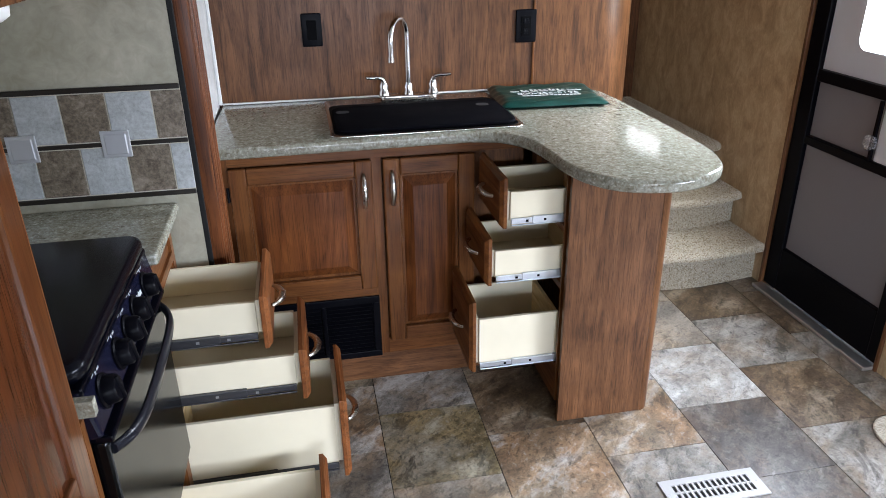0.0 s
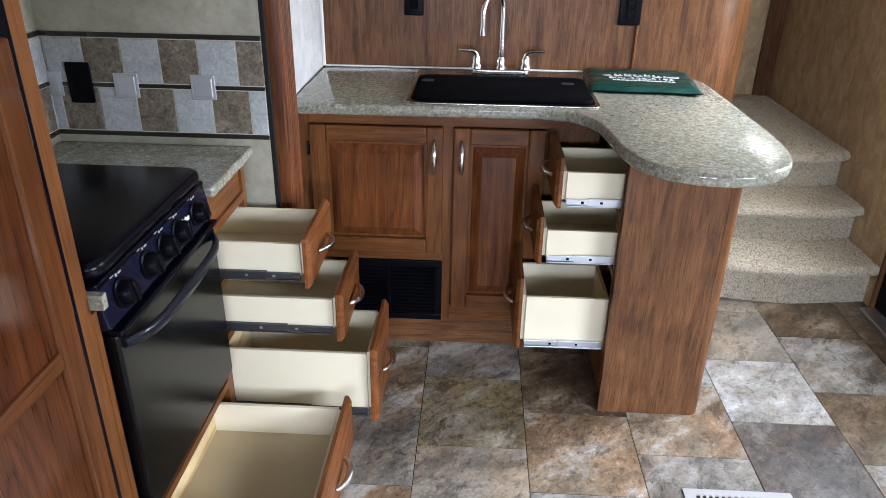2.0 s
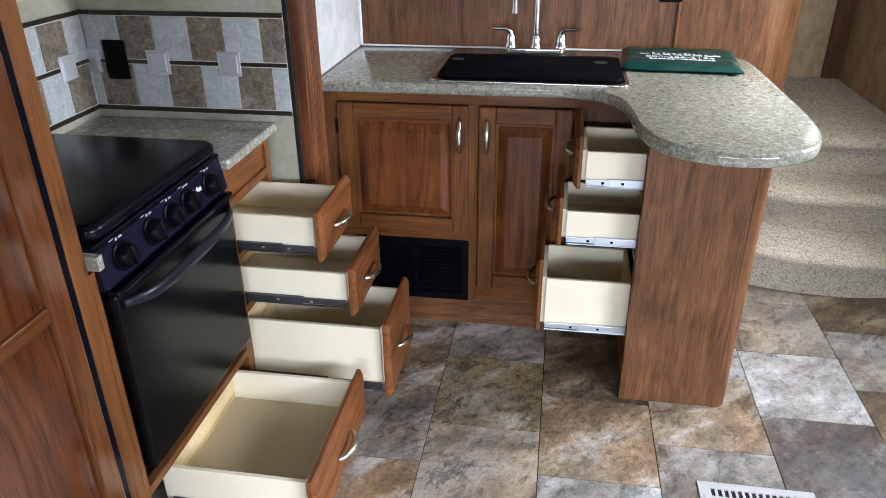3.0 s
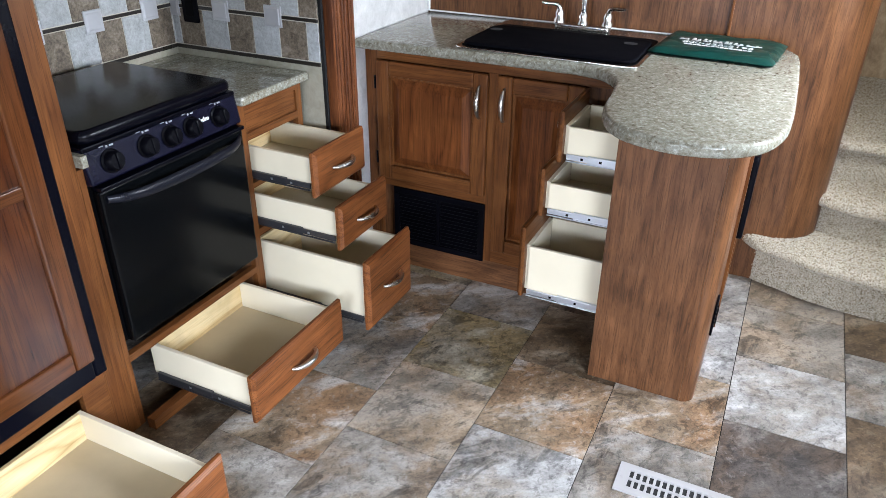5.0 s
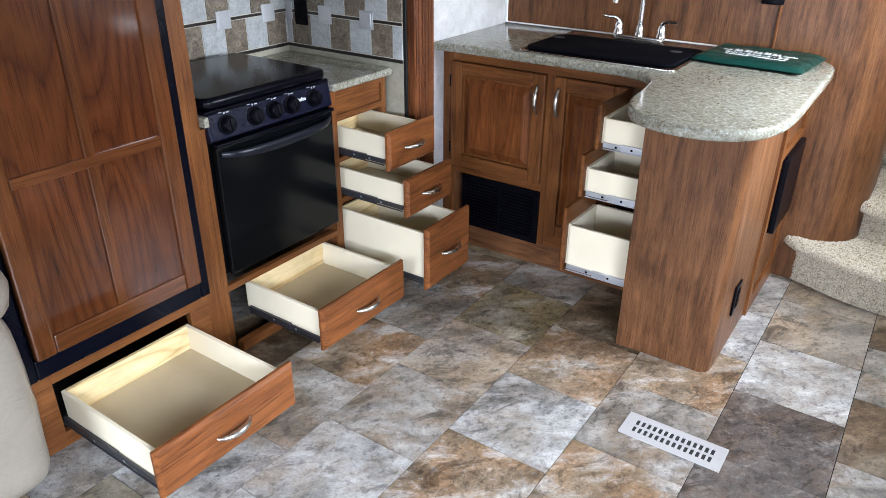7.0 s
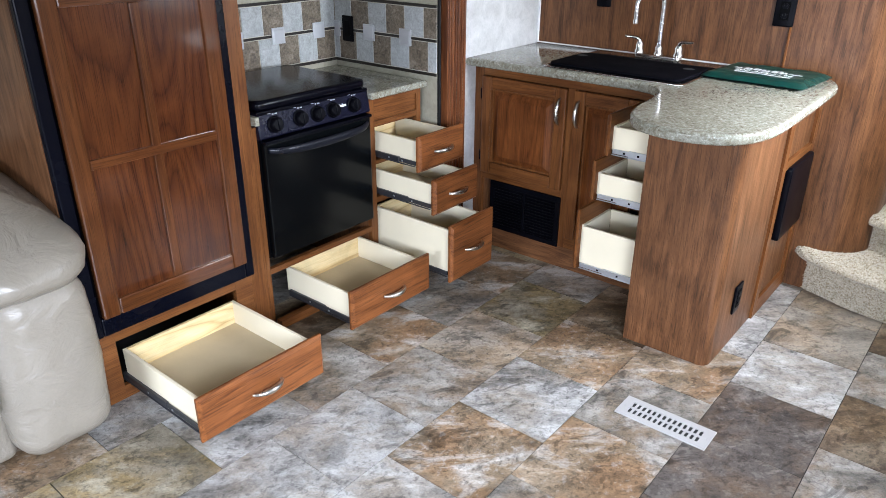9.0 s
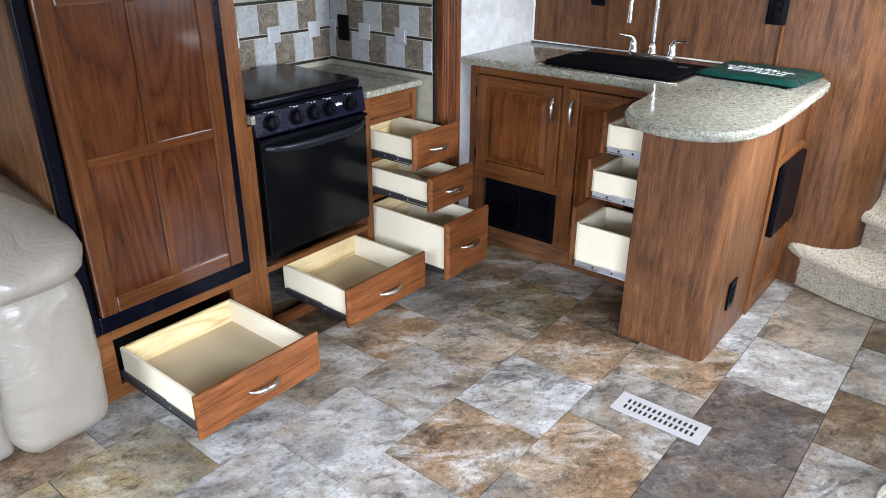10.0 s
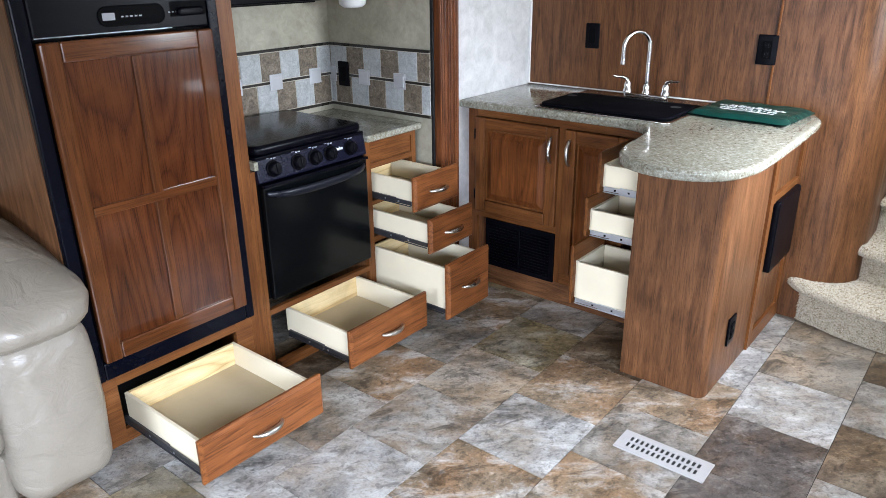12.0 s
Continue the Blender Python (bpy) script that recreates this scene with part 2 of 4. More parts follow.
def slate(name, lo, mid, hi, flake, amount, accent):
    """Stone-print vinyl: clouded ground with sharp-edged flakes of a second tint; each tile is cut from another place of the print."""
    m, t, b = material(name)
    v = coords(t, (1, 1, 1), 53.0)
    cloud = noise_tex(t, slanted(t, v, 0.9, (1.4, 0.9, 1.0)), 3.6, 9, 0.56, 0.6)
    chip = noise_tex(t, slanted(t, v, 0.75, (1.7, 0.9, 1.0)), 8.0, 12, 0.66, 0.35)
    layer = noise_tex(t, slanted(t, coords(t, (1, 1, 1), 31.0), 0.55, (2.2, 0.75, 1.0)), 6.5, 12, 0.68, 0.5)
    fine = noise_tex(t, v, 110, 6, 0.75)
    grit = noise_tex(t, coords(t, (1.3, 1.0, 1.0), 53.0), 34, 8, 0.70, 0.3)
    patch = noise_tex(t, coords(t, (1.0, 1.0, 1.0), 19.0), 4.2, 9, 0.66, 0.3)
    half = tuple(0.5 * (p + q) for p, q in zip(mid, hi))
    base = ramp(t, cloud, [(0.34, lo), (0.46, mid), (0.55, half), (0.66, hi)])
    base = mixed(t, 0.5, base, ramp(t, layer, [(0.37, lo), (0.48, mid), (0.55, half), (0.63, hi)]))
    # a second tint drifts in: rust on the grey stones, grey on the brown ones
    base = mixed(t, ramp(t, patch, [(0.45, grey(0)), (0.50, grey(0.35)), (0.60, grey(0.8))]), base, accent)
    edge = 0.60 - 0.2 * amount
    veil = ramp(t, chip, [(edge - 0.02, grey(0)), (edge + 0.03, grey(0.35)), (edge + 0.12, grey(0.75))])
    tone = ramp(t, layer, [(0.40, tuple(0.6 * c for c in flake)), (0.54, flake)])
    base = mixed(t, veil, base, tone)
    # broken flakes, a few millimetres wide, pale and dark
    pale = ramp(t, grit, [(0.575, grey(0)), (0.60, grey(0.30)), (0.68, grey(0.5))])
    base = mixed(t, pale, base, tuple(0.72 * c for c in flake))
    base = mixed(t, 0.75, base, ramp(t, grit, [(0.34, grey(0.35)), (0.425, grey(0.62)), (0.435, grey(0.9)), (0.5, grey(1.0))]), "MULTIPLY")
    steps = [(0.36, 0.45), (0.40, 0.70), (0.403, 0.50), (0.45, 0.88), (0.453, 0.66), (0.50, 1.0), (0.55, 1.0), (0.553, 0.84), (0.60, 1.0)]
    base = mixed(t, 0.9, base, ramp(t, chip, [(p, grey(g)) for p, g in steps]), "MULTIPLY")
    base = mixed(t, 0.45, base, ramp(t, fine, [(0.36, grey(0.35)), (0.52, grey(1.0))]), "MULTIPLY")
    crack = ramp(t, layer, [(0.492, grey(1)), (0.498, grey(0.4)), (0.504, grey(1)), (0.56, grey(1)), (0.565, grey(0.55)), (0.57, grey(1))])
    base = mixed(t, 0.6, base, crack, "MULTIPLY")
    # darker veins and worn-looking hollows of the print
    vein = noise_tex(t, slanted(t, coords(t, (1, 1, 1), 41.0), 1.05, (1.5, 0.7, 1.0)), 9.0, 12, 0.72, 0.6)
    base = mixed(t, 1.0, base, ramp(t, vein, [(0.36, grey(0.42)), (0.43, grey(0.72)), (0.436, grey(0.92)), (0.50, grey(1.04)), (0.505, grey(0.94)), (0.60, grey(1.12))]), "MULTIPLY")
    base = mixed(t, 1.0, base, (0.96, 0.95, 0.925), "MULTIPLY")
    t.links.new(base, b.inputs["Base Color"])
    t.links.new(ramp(t, chip, [(0.3, grey(0.42)), (0.7, grey(0.27))]), b.inputs["Roughness"])
    bump(t, b, chip, 0.4, 0.004)
    return m


SLATES = {
    "W": slate("slate_white", (0.18, 0.165, 0.15), (0.35, 0.335, 0.315), (0.52, 0.51, 0.50), (0.60, 0.595, 0.585), 0.36, (0.32, 0.27, 0.215)),
    "G": slate("slate_grey", (0.10, 0.086, 0.070), (0.235, 0.210, 0.178), (0.40, 0.375, 0.34), (0.50, 0.48, 0.455), 0.30, (0.25, 0.18, 0.12)),
    "B": slate("slate_brown", (0.032, 0.022, 0.014), (0.11, 0.073, 0.042), (0.23, 0.155, 0.09), (0.46, 0.38, 0.28), 0.32, (0.18, 0.13, 0.09)),
    "M": slate("slate_mixed", (0.075, 0.052, 0.034), (0.235, 0.168, 0.106), (0.40, 0.31, 0.22), (0.62, 0.60, 0.565), 0.36, (0.31, 0.185, 0.10)),
    "T": slate("slate_tan", (0.14, 0.102, 0.067), (0.29, 0.215, 0.145), (0.41, 0.325, 0.24), (0.46, 0.40, 0.33), 0.2, (0.30, 0.275, 0.24)),
    "O": slate("slate_olive", (0.075, 0.058, 0.032), (0.22, 0.165, 0.085), (0.40, 0.295, 0.155), (0.52, 0.48, 0.38), 0.25, (0.25, 0.225, 0.18)),
    "D": slate("slate_blue", (0.042, 0.037, 0.034), (0.105, 0.090, 0.080), (0.18, 0.155, 0.138), (0.30, 0.275, 0.255), 0.15, (0.14, 0.092, 0.058)),
}
GROUT = plain("floor_joint", (0.022, 0.018, 0.015), 0.8, speck=0.3, scale=90)


def wall_tile(name, light, mid, dark):
    m, t, b = material(name)
    v = coords(t, (1, 1, 1), 17.0)
    n = noise_tex(t, v, 26, 9, 0.72, 1.2)
    n2 = noise_tex(t, v, 120, 4, 0.65)
    base = mixed(t, 0.4, ramp(t, n, [(0.34, dark), (0.5, mid), (0.64, light)]), ramp(t, n2, [(0.36, dark), (0.5, mid), (0.66, light)]))
    t.links.new(base, b.inputs["Base Color"])
    b.inputs["Roughness"].default_value = 0.4
    bump(t, b, n, 0.25, 0.0015)
    return m


TILE_BROWN = wall_tile("brown_tile", (0.30, 0.255, 0.20), (0.155, 0.122, 0.085), (0.05, 0.037, 0.025))
TILE_GREY = wall_tile("grey_tile", (0.50, 0.52, 0.52), (0.385, 0.40, 0.395), (0.26, 0.265, 0.25))
TILE_METAL = plain("metal_insert", (0.60, 0.61, 0.63), 0.4, 0.6, speck=0.08)
TILE_LINE = plain("liner_tile", (0.022, 0.018, 0.014), 0.3, speck=0.2)
TILE_GROUT = plain("wall_grout", (0.58, 0.54, 0.44), 0.7, speck=0.08)


def carpet():
    m, t, b = material("berber_carpet")
    v = coords(t)
    n = noise_tex(t, v, 190, 2, 0.6)
    n2 = noise_tex(t, v, 34, 4, 0.6)
    base = mixed(t, 0.5, ramp(t, n, [(0.36, (0.14, 0.10, 0.06)), (0.47, (0.46, 0.40, 0.29)), (0.60, (0.78, 0.72, 0.60))]),
                 ramp(t, n2, [(0.3, (0.30, 0.25, 0.17)), (0.6, (0.58, 0.52, 0.41))]))
    t.links.new(base, b.inputs["Base Color"])
    b.inputs["Roughness"].default_value = 0.95
    b.inputs["Sheen Weight"].default_value = 0.25
    bump(t, b, n, 0.9, 0.006)
    return m


CARPET = carpet()
m_, t_, b_ = material("carpet_loops")
geo_ = t_.nodes.new("ShaderNodeNewGeometry")
t_.links.new(ramp(t_, geo_.outputs["Random Per Island"], [(0.0, (0.22, 0.165, 0.10)), (0.10, (0.30, 0.24, 0.155)), (0.25, (0.46, 0.395, 0.29)), (0.7, (0.60, 0.54, 0.42)), (1.0, (0.72, 0.665, 0.55))]), b_.inputs["Base Color"])
b_.inputs["Roughness"].default_value = 0.95
b_.inputs["Specular IOR Level"].default_value = 0.1
LOOPS = m_
m_, t_, b_ = material("frosted_pane")
b_.inputs["Base Color"].default_value = (0.95, 0.97, 1, 1)
b_.inputs["Emission Color"].default_value = (0.93, 0.97, 1, 1)
b_.inputs["Emission Strength"].default_value = 26.0
b_.inputs["Roughness"].default_value = 0.4
PANE_GLOW = m_
PANE_HALL = m_.copy()
PANE_HALL.node_tree.nodes["Principled BSDF"].inputs["Emission Strength"].default_value = 2.6
m_, t_, b_ = material("clear_plastic")
b_.inputs["Base Color"].default_value = (0.9, 0.9, 0.92, 1)
b_.inputs["Roughness"].default_value = 0.1
b_.inputs["Transmission Weight"].default_value = 0.85
CLEAR = m_

# ---------------------------------------------------------------- mesh helpers


def part(name, bm, mat, parent=None, label="", smooth=None):
    me = bpy.data.meshes.new(name)
    bm.normal_update()
    bm.to_mesh(me)
    bm.free()
    me.materials.append(mat)
    if smooth:
        me.shade_smooth()
        me.set_sharp_from_angle(angle=radians(smooth))
    ob = new(name, me)
    if parent is not None:
        ob.parent = parent
        if parent.data is None:
            ob.matrix_parent_inverse = Matrix.Translation(parent.location).inverted()
    if label:
        ob["label"] = label
    return ob


def thing(name, at, label, category, group="", kind=""):
    ob = new(name)
    ob.location = at
    ob.empty_display_size = 0.1
    return tagged(ob, label, category, group, kind)


def box(x0, x1, y0, y1, z0, z1, bevel=0.0, seg=2, bm=None):
    own = bmesh.new()
    bmesh.ops.create_cube(own, size=1)
    bmesh.ops.transform(own, verts=own.verts, matrix=Matrix.Translation(((x0 + x1) / 2, (y0 + y1) / 2, (z0 + z1) / 2))
                        @ Matrix.Diagonal((abs(x1 - x0), abs(y1 - y0), abs(z1 - z0), 1)))
    if bevel:
        bmesh.ops.bevel(own, geom=own.edges[:], offset=bevel, segments=seg, affect="EDGES", profile=0.5)
    return join(bm, own) if bm else own


def join(bm, other):
    me = bpy.data.meshes.new("tmp")
    other.to_mesh(me)
    other.free()
    bm.from_mesh(me)
    bpy.data.meshes.remove(me)
    return bm


def moved(bm, m):
    bmesh.ops.transform(bm, verts=bm.verts, matrix=m)
    if m.to_3x3().determinant() < 0:
        bmesh.ops.reverse_faces(bm, faces=bm.faces)
    return bm


def prism(outline, z0, z1, bevel=0.0, seg=3):
    """An upright slab over an outline of (x, y)."""
    bm = bmesh.new()
    low = bm.faces.new([bm.verts.new((x, y, z0)) for x, y in outline])
    up = bmesh.ops.extrude_face_region(bm, geom=[low])
    bmesh.ops.translate(bm, verts=[v for v in up["geom"] if isinstance(v, bmesh.types.BMVert)], vec=(0, 0, z1 - z0))
    bmesh.ops.recalc_face_normals(bm, faces=bm.faces)
    if bevel:
        rim = [e for e in bm.edges if abs(e.verts[0].co.z - e.verts[1].co.z) < 1e-6]
        bmesh.ops.bevel(bm, geom=rim, offset=bevel, segments=seg, affect="EDGES", profile=0.5)
    return bm


def rounded(x0, x1, y0, y1, r, n=5):
    pts = []
    for cx, cy, a0 in ((x1 - r, y1 - r, 0), (x0 + r, y1 - r, 90), (x0 + r, y0 + r, 180), (x1 - r, y0 + r, 270)):
        pts += [(cx + r * math.cos(radians(a0 + 90 * k / n)), cy + r * math.sin(radians(a0 + 90 * k / n))) for k in range(n + 1)]
    return pts


def spline(pts, n=6):
    """A smooth open line through points (Catmull-Rom)."""
    p = [Vector(q) for q in pts]
    p = [2 * p[0] - p[1], *p, 2 * p[-1] - p[-2]]
    out = []
    for a, b, c, d in zip(p, p[1:], p[2:], p[3:]):
        for k in range(n):
            s = k / n
            out.append(0.5 * (2 * b + (c - a) * s + (2 * a - 5 * b + 4 * c - d) * s * s + (3 * b - a - 3 * c + d) * s ** 3))
    return out + [p[-2]]


def tube(path, radius, sides=14, flat=1.0):
    """A swept round bar; radius may be one number or one for each point."""
    path = [Vector(q) for q in path]
    radii = radius if isinstance(radius, (list, tuple)) else [radius] * len(path)
    bm = bmesh.new()
    rings, up = [], None
    for k, q in enumerate(path):
        d = (path[min(k + 1, len(path) - 1)] - path[max(k - 1, 0)]).normalized()
        if up is None:
            up = d.orthogonal().normalized()
        up = (up - d * up.dot(d)).normalized()
        side = d.cross(up)
        rings.append([bm.verts.new(q + radii[k] * (math.cos(2 * math.pi * j / sides) * up + flat * math.sin(2 * math.pi * j / sides) * side)) for j in range(sides)])
    for a, b in zip(rings, rings[1:]):
        for j in range(sides):
            bm.faces.new((a[j], a[(j + 1) % sides], b[(j + 1) % sides], b[j]))
    bm.faces.new(rings[0][::-1])
    bm.faces.new(rings[-1])
    bmesh.ops.recalc_face_normals(bm, faces=bm.faces)
    return bm


def lathe(profile, at, sides=24, m=None):
    """A turned body from (radius, height) pairs."""
    bm = bmesh.new()
    rings = [[bm.verts.new((r * math.cos(2 * math.pi * j / sides), r * math.sin(2 * math.pi * j / sides), h)) for j in range(sides)] for r, h in profile]
    for a, b in zip(rings, rings[1:]):
        for j in range(sides):
            bm.faces.new((a[j], a[(j + 1) % sides], b[(j + 1) % sides], b[j]))
    bm.faces.new(rings[0][::-1])
    bm.faces.new(rings[-1])
    bmesh.ops.recalc_face_normals(bm, faces=bm.faces)
    return moved(bm, Matrix.Translation(at) @ (m or Matrix.Identity(4)))


def facing(side, x, y, z):
    """A frame with u across, v up and w out of a front that faces that side of the plan."""
    u, w = {"south": ((1, 0, 0), (0, -1, 0)), "east": ((0, 1, 0), (1, 0, 0)), "west": ((0, -1, 0), (-1, 0, 0))}[side]
    m = Matrix((u, (0, 0, 1), w)).transposed().to_4x4()
    m.translation = (x, y, z)
    return m


def carpet_loops(host, parent, per_m2, seed):
    """Short yarn loops all over a carpeted body, but not below it."""
    rng = np.random.default_rng(seed)
    verts, faces = [], []
    host.data.calc_loop_triangles()
    for tri in host.data.loop_triangles:
        a, b, c = (host.data.vertices[k].co for k in tri.vertices)
        n = tri.normal
        if n.z < -0.25 or n.y > 0.5:
            continue
        for _ in range(int(tri.area * per_m2 + rng.random())):
            r1, r2 = rng.random() ** 0.5, rng.random()
            q = a * (1 - r1) + b * (r1 * (1 - r2)) + c * (r1 * r2)
            lean = Vector(rng.normal(0, 0.5, 3))
            side = n.orthogonal().normalized()
            side.rotate(Matrix.Rotation(rng.random() * 6.28, 3, n))
            other, w = n.cross(side), 0.0018 + 0.0012 * rng.random()
            tip = q + (n + lean).normalized() * (0.0025 + 0.003 * rng.random())
            k = len(verts)
            mid_ = q.lerp(tip, 0.6)
            verts += [q + side * w, q - side * 0.5 * w + other * w, q - side * 0.5 * w - other * w, mid_ + side * w * 1.2, mid_ + (other - side * 0.5) * w * 1.2, mid_ - (other + side * 0.5) * w * 1.2, tip]
            for i in range(3):
                j = (i + 1) % 3
                faces += [(k + i, k + j, k + 3 + j, k + 3 + i), (k + 3 + i, k + 3 + j, k + 6)]
    me = bpy.data.meshes.new("carpet_pile")
    me.from_pydata(verts, [], faces)
    me.materials.append(LOOPS)
    ob = new("carpet_pile", me)
    ob.parent = host
    return tagged(ob, "speckled beige carpet loops", kind="stuff")


def raised(u0, u1, v0, v1, w0, w1, bevel, seg=1):
    """A raised field: a flat top with sloping borders."""
    bm = bmesh.new()
    a = [bm.verts.new(q) for q in ((u0, v0, w0), (u1, v0, w0), (u1, v1, w0), (u0, v1, w0))]
    c = [bm.verts.new(q) for q in ((u0 + bevel, v0 + bevel, w1), (u1 - bevel, v0 + bevel, w1), (u1 - bevel, v1 - bevel, w1), (u0 + bevel, v1 - bevel, w1))]
    for k in range(4):
        bm.faces.new((a[k], a[(k + 1) % 4], c[(k + 1) % 4], c[k]))
    bm.faces.new(c)
    bm.faces.new(a[::-1])
    return bm


def bow_handle(parent, m, u, v, upright=False, length=0.112):
    """An arched metal pull on a front; m carries u, v, w."""
    arc = [(0.5 - 0.5 * math.cos(math.pi * k / 12)) for k in range(13)]
    pts = [((s - 0.5) * length, 0.026 * math.sin(math.pi * s) ** 0.6 + 0.002) for s in arc]
    path = [Vector((u, v + a, w)) if upright else Vector((u + a, v, w)) for a, w in pts]
    bm = tube(path, [0.0055 + 0.0045 * math.sin(math.pi * s) for s in arc], 12)
    return part("handle", moved(bm, m), NICKEL, parent, "brushed nickel bow handle", smooth=40)


def panel_door(parent, m, w, h, label, handle=None, hinges=None, thick=0.02, rows=1, cols=1, frame_w=0.055, sunk=False, woods=None):
    """A framed door with raised fields on a cabinet; m is its lower corner on the face."""
    d = part("door", moved(box(0.004, w - 0.004, 0.004, h - 0.004, 0.0005, 0.004), m), OAK_Z, parent, label)
    stile_mat, rail_mat, field_mat = woods or (OAK_Z, OAK_X if abs(m.col[0][0]) > 0.5 else OAK_Y, FIELD_Z)
    for u in (0, w - frame_w):
        part("stile", moved(box(u, u + frame_w, 0, h, 0, thick, 0.006), m), stile_mat, d)
    for v in (0, h - frame_w):
        part("rail", moved(box(frame_w, w - frame_w, v, v + frame_w, 0, thick - 0.001, 0.005), m), rail_mat, d)
    iw, ih = w - 2 * frame_w, h - 2 * frame_w
    mull = frame_w * (0.55 if sunk else 0.8)
    cw, ch = (iw - mull * (cols - 1)) / cols, (ih - mull * (rows - 1)) / rows
    for c in range(1, cols):
        u = frame_w + c * cw + (c - 1) * mull
        part("mullion", moved(box(u, u + mull, frame_w, h - frame_w, 0, thick - 0.002, 0.003), m), stile_mat, d)
    for r in range(1, rows):
        v = frame_w + r * ch + (r - 1) * mull
        part("rail", moved(box(frame_w, w - frame_w, v, v + mull, 0, thick - 0.0015, 0.003), m), rail_mat, d)
    for c in range(cols):
        for r in range(rows):
            u, v = frame_w + c * (cw + mull), frame_w + r * (ch + mull)
            deep = (thick - 0.009, thick - 0.0180, 0.034) if sunk else (thick - 0.0185, thick - 0.001, 0.036)
            gap = 0.0 if sunk else 0.0035
            part("field", moved(raised(u + gap, u + cw - gap, v + gap, v + ch - gap, *deep), m), field_mat, d)
            if not sunk:
                for b0, b1, c0, c1 in ((u, u + cw, v - 0.004, v), (u, u + cw, v + ch, v + ch + 0.004), (u - 0.004, u, v, v + ch), (u + cw, u + cw + 0.004, v, v + ch)):
                    part("bead", moved(box(b0, b1, c0, c1, thick - 0.004, thick + 0.0012, 0.001, 1), m), stile_mat, d)
    if handle:
        bow_handle(d, m @ Matrix.Translation((0, 0, thick)), *handle, upright=True)
    for u, v in hinges or ():
        hb = box(u - 0.006, u + 0.004, v - 0.022, v + 0.022, 0.002, 0.012, 0.002)
        join(hb, tube([(u - 0.006, v - 0.024, 0.012), (u - 0.006, v + 0.024, 0.012)], 0.004, 10))
        part("hinge", moved(hb, m), BLACK, d, "small dark metal hinge")
    return d


def drawer(parent, m, w, h, opened, depth, label, box_h, drop=0.03, inset=0.022, front_mat=None, rail=ZINC, slot_mat=None):
    """A pulled-out drawer; m is the lower corner of its closed front on the face."""
    q = m @ Matrix.Translation((0, 0, opened))
    slot_mat = slot_mat or (ZINC if rail is DARK_ZINC else BLACK_MATT)
    side, b0, b1 = 0.012, drop, drop + box_h
    d = part("drawer", moved(box(inset + side, w - inset - side, b0 + 0.008, b0 + 0.013, -depth + side, -0.0125), q), DRAWER_BED, parent, label)
    fr = box(0, w, 0, h, 0, 0.012, 0.002)
    join(fr, raised(0.002, w - 0.002, 0.002, h - 0.002, 0.012, 0.021, 0.009))
    part("front", moved(fr, q), front_mat or FRONT_Y, d, "stained wooden drawer front")
    for u in (inset, w - inset - side):
        part("side", moved(box(u, u + side, b0, b1, -depth, -0.0125, 0.0015), q), PLY_SIDE, d, "pale veneered drawer side")
    part("back", moved(box(inset + side, w - inset - side, b0, b1, -depth, -depth + side, 0.001), q), PLY_Y, d, "pale plywood drawer back")
    part("inner_front", moved(box(inset + side, w - inset - side, b0, b1, -0.0125, -0.0005), q), PLY_SIDE, d)
    for u, s in ((inset - 0.011, 1), (w - inset + 0.001, -1)):
        sl = box(u, u + 0.010, b0 - 0.010, b0 + 0.012, -opened - 0.02, -opened * 0.45, 0.001)
        join(sl, box(u + 0.002, u + 0.008, b0 - 0.008, b0 + 0.009, -opened * 0.46, -0.014, 0.001))
        lip = u - 0.003 if s > 0 else u + 0.007
        join(sl, box(lip, lip + 0.006, b0 - 0.013, b0 - 0.0095, -opened - 0.02, -0.014, 0.001))
        part("slide", moved(sl, q), rail, d, "metal drawer slide")
        o = u - 0.0006 if s > 0 else u + 0.0096
        for k in (0.3, 0.62):
            w0 = -opened + opened * k
            part("slot", moved(box(o, o + 0.001, b0 - 0.003, b0 + 0.004, w0, w0 + 0.008), q), slot_mat, d)
    bow_handle(d, q @ Matrix.Translation((0, 0, 0.021)), w / 2, h / 2)
    return d

# ---------------------------------------------------------------- setting


def structure(name, bm, mat, label, category, parent=None, smooth=None):
    return tagged(part(name, bm, mat, parent, "", smooth), label, category, "", "structure")


CEIL_Z = 2.08
# the panelled galley wall turns round a corner into the stair hall
corner = [(1.45 + 0.18 * math.sin(radians(a)), 0.72 - 0.18 * math.cos(radians(a))) for a in range(0, 91, 6)]
structure("wall_north", prism([(0.0, 0.54), *corner, (1.63, 1.9), (1.57, 1.9), (1.57, 0.62), (0.0, 0.62)], 0, CEIL_Z), PANEL_Z,
          "brown wood-grain panel wall behind the sink with a rounded corner", "wall", smooth=40)
tagged(part("panel_seam", box(1.173, 1.183, 0.533, 0.541, 0.905, CEIL_Z, 0.003), OAK_Z), "thin wood batten over the panel joint", "trim", kind="structure")
tagged(part("corner_bead", box(0.0005, 0.012, 0.528, 0.5395, 0.911, CEIL_Z, 0.003), WHITE_TRIM), "pale bead in the wall corner", "trim", kind="structure")
structure("wall_west", box(-0.06, 0.0, -0.105, 0.62, 0, CEIL_Z), PAPER_WHITE, "pale marbled wallpaper wall beside the sink counter", "wall")
structure("wall_slide_end", box(-0.69, -0.002, -0.24, -0.106, 0, CEIL_Z), PAPER_SAGE, "sage mottled wallpaper end wall of the slide-out", "wall")
wall_back = structure("wall_slide_back", box(-0.69, -0.63, -2.45, -0.24, 0, CEIL_Z), PAPER_SAGE, "sage mottled wallpaper wall behind the range", "wall")

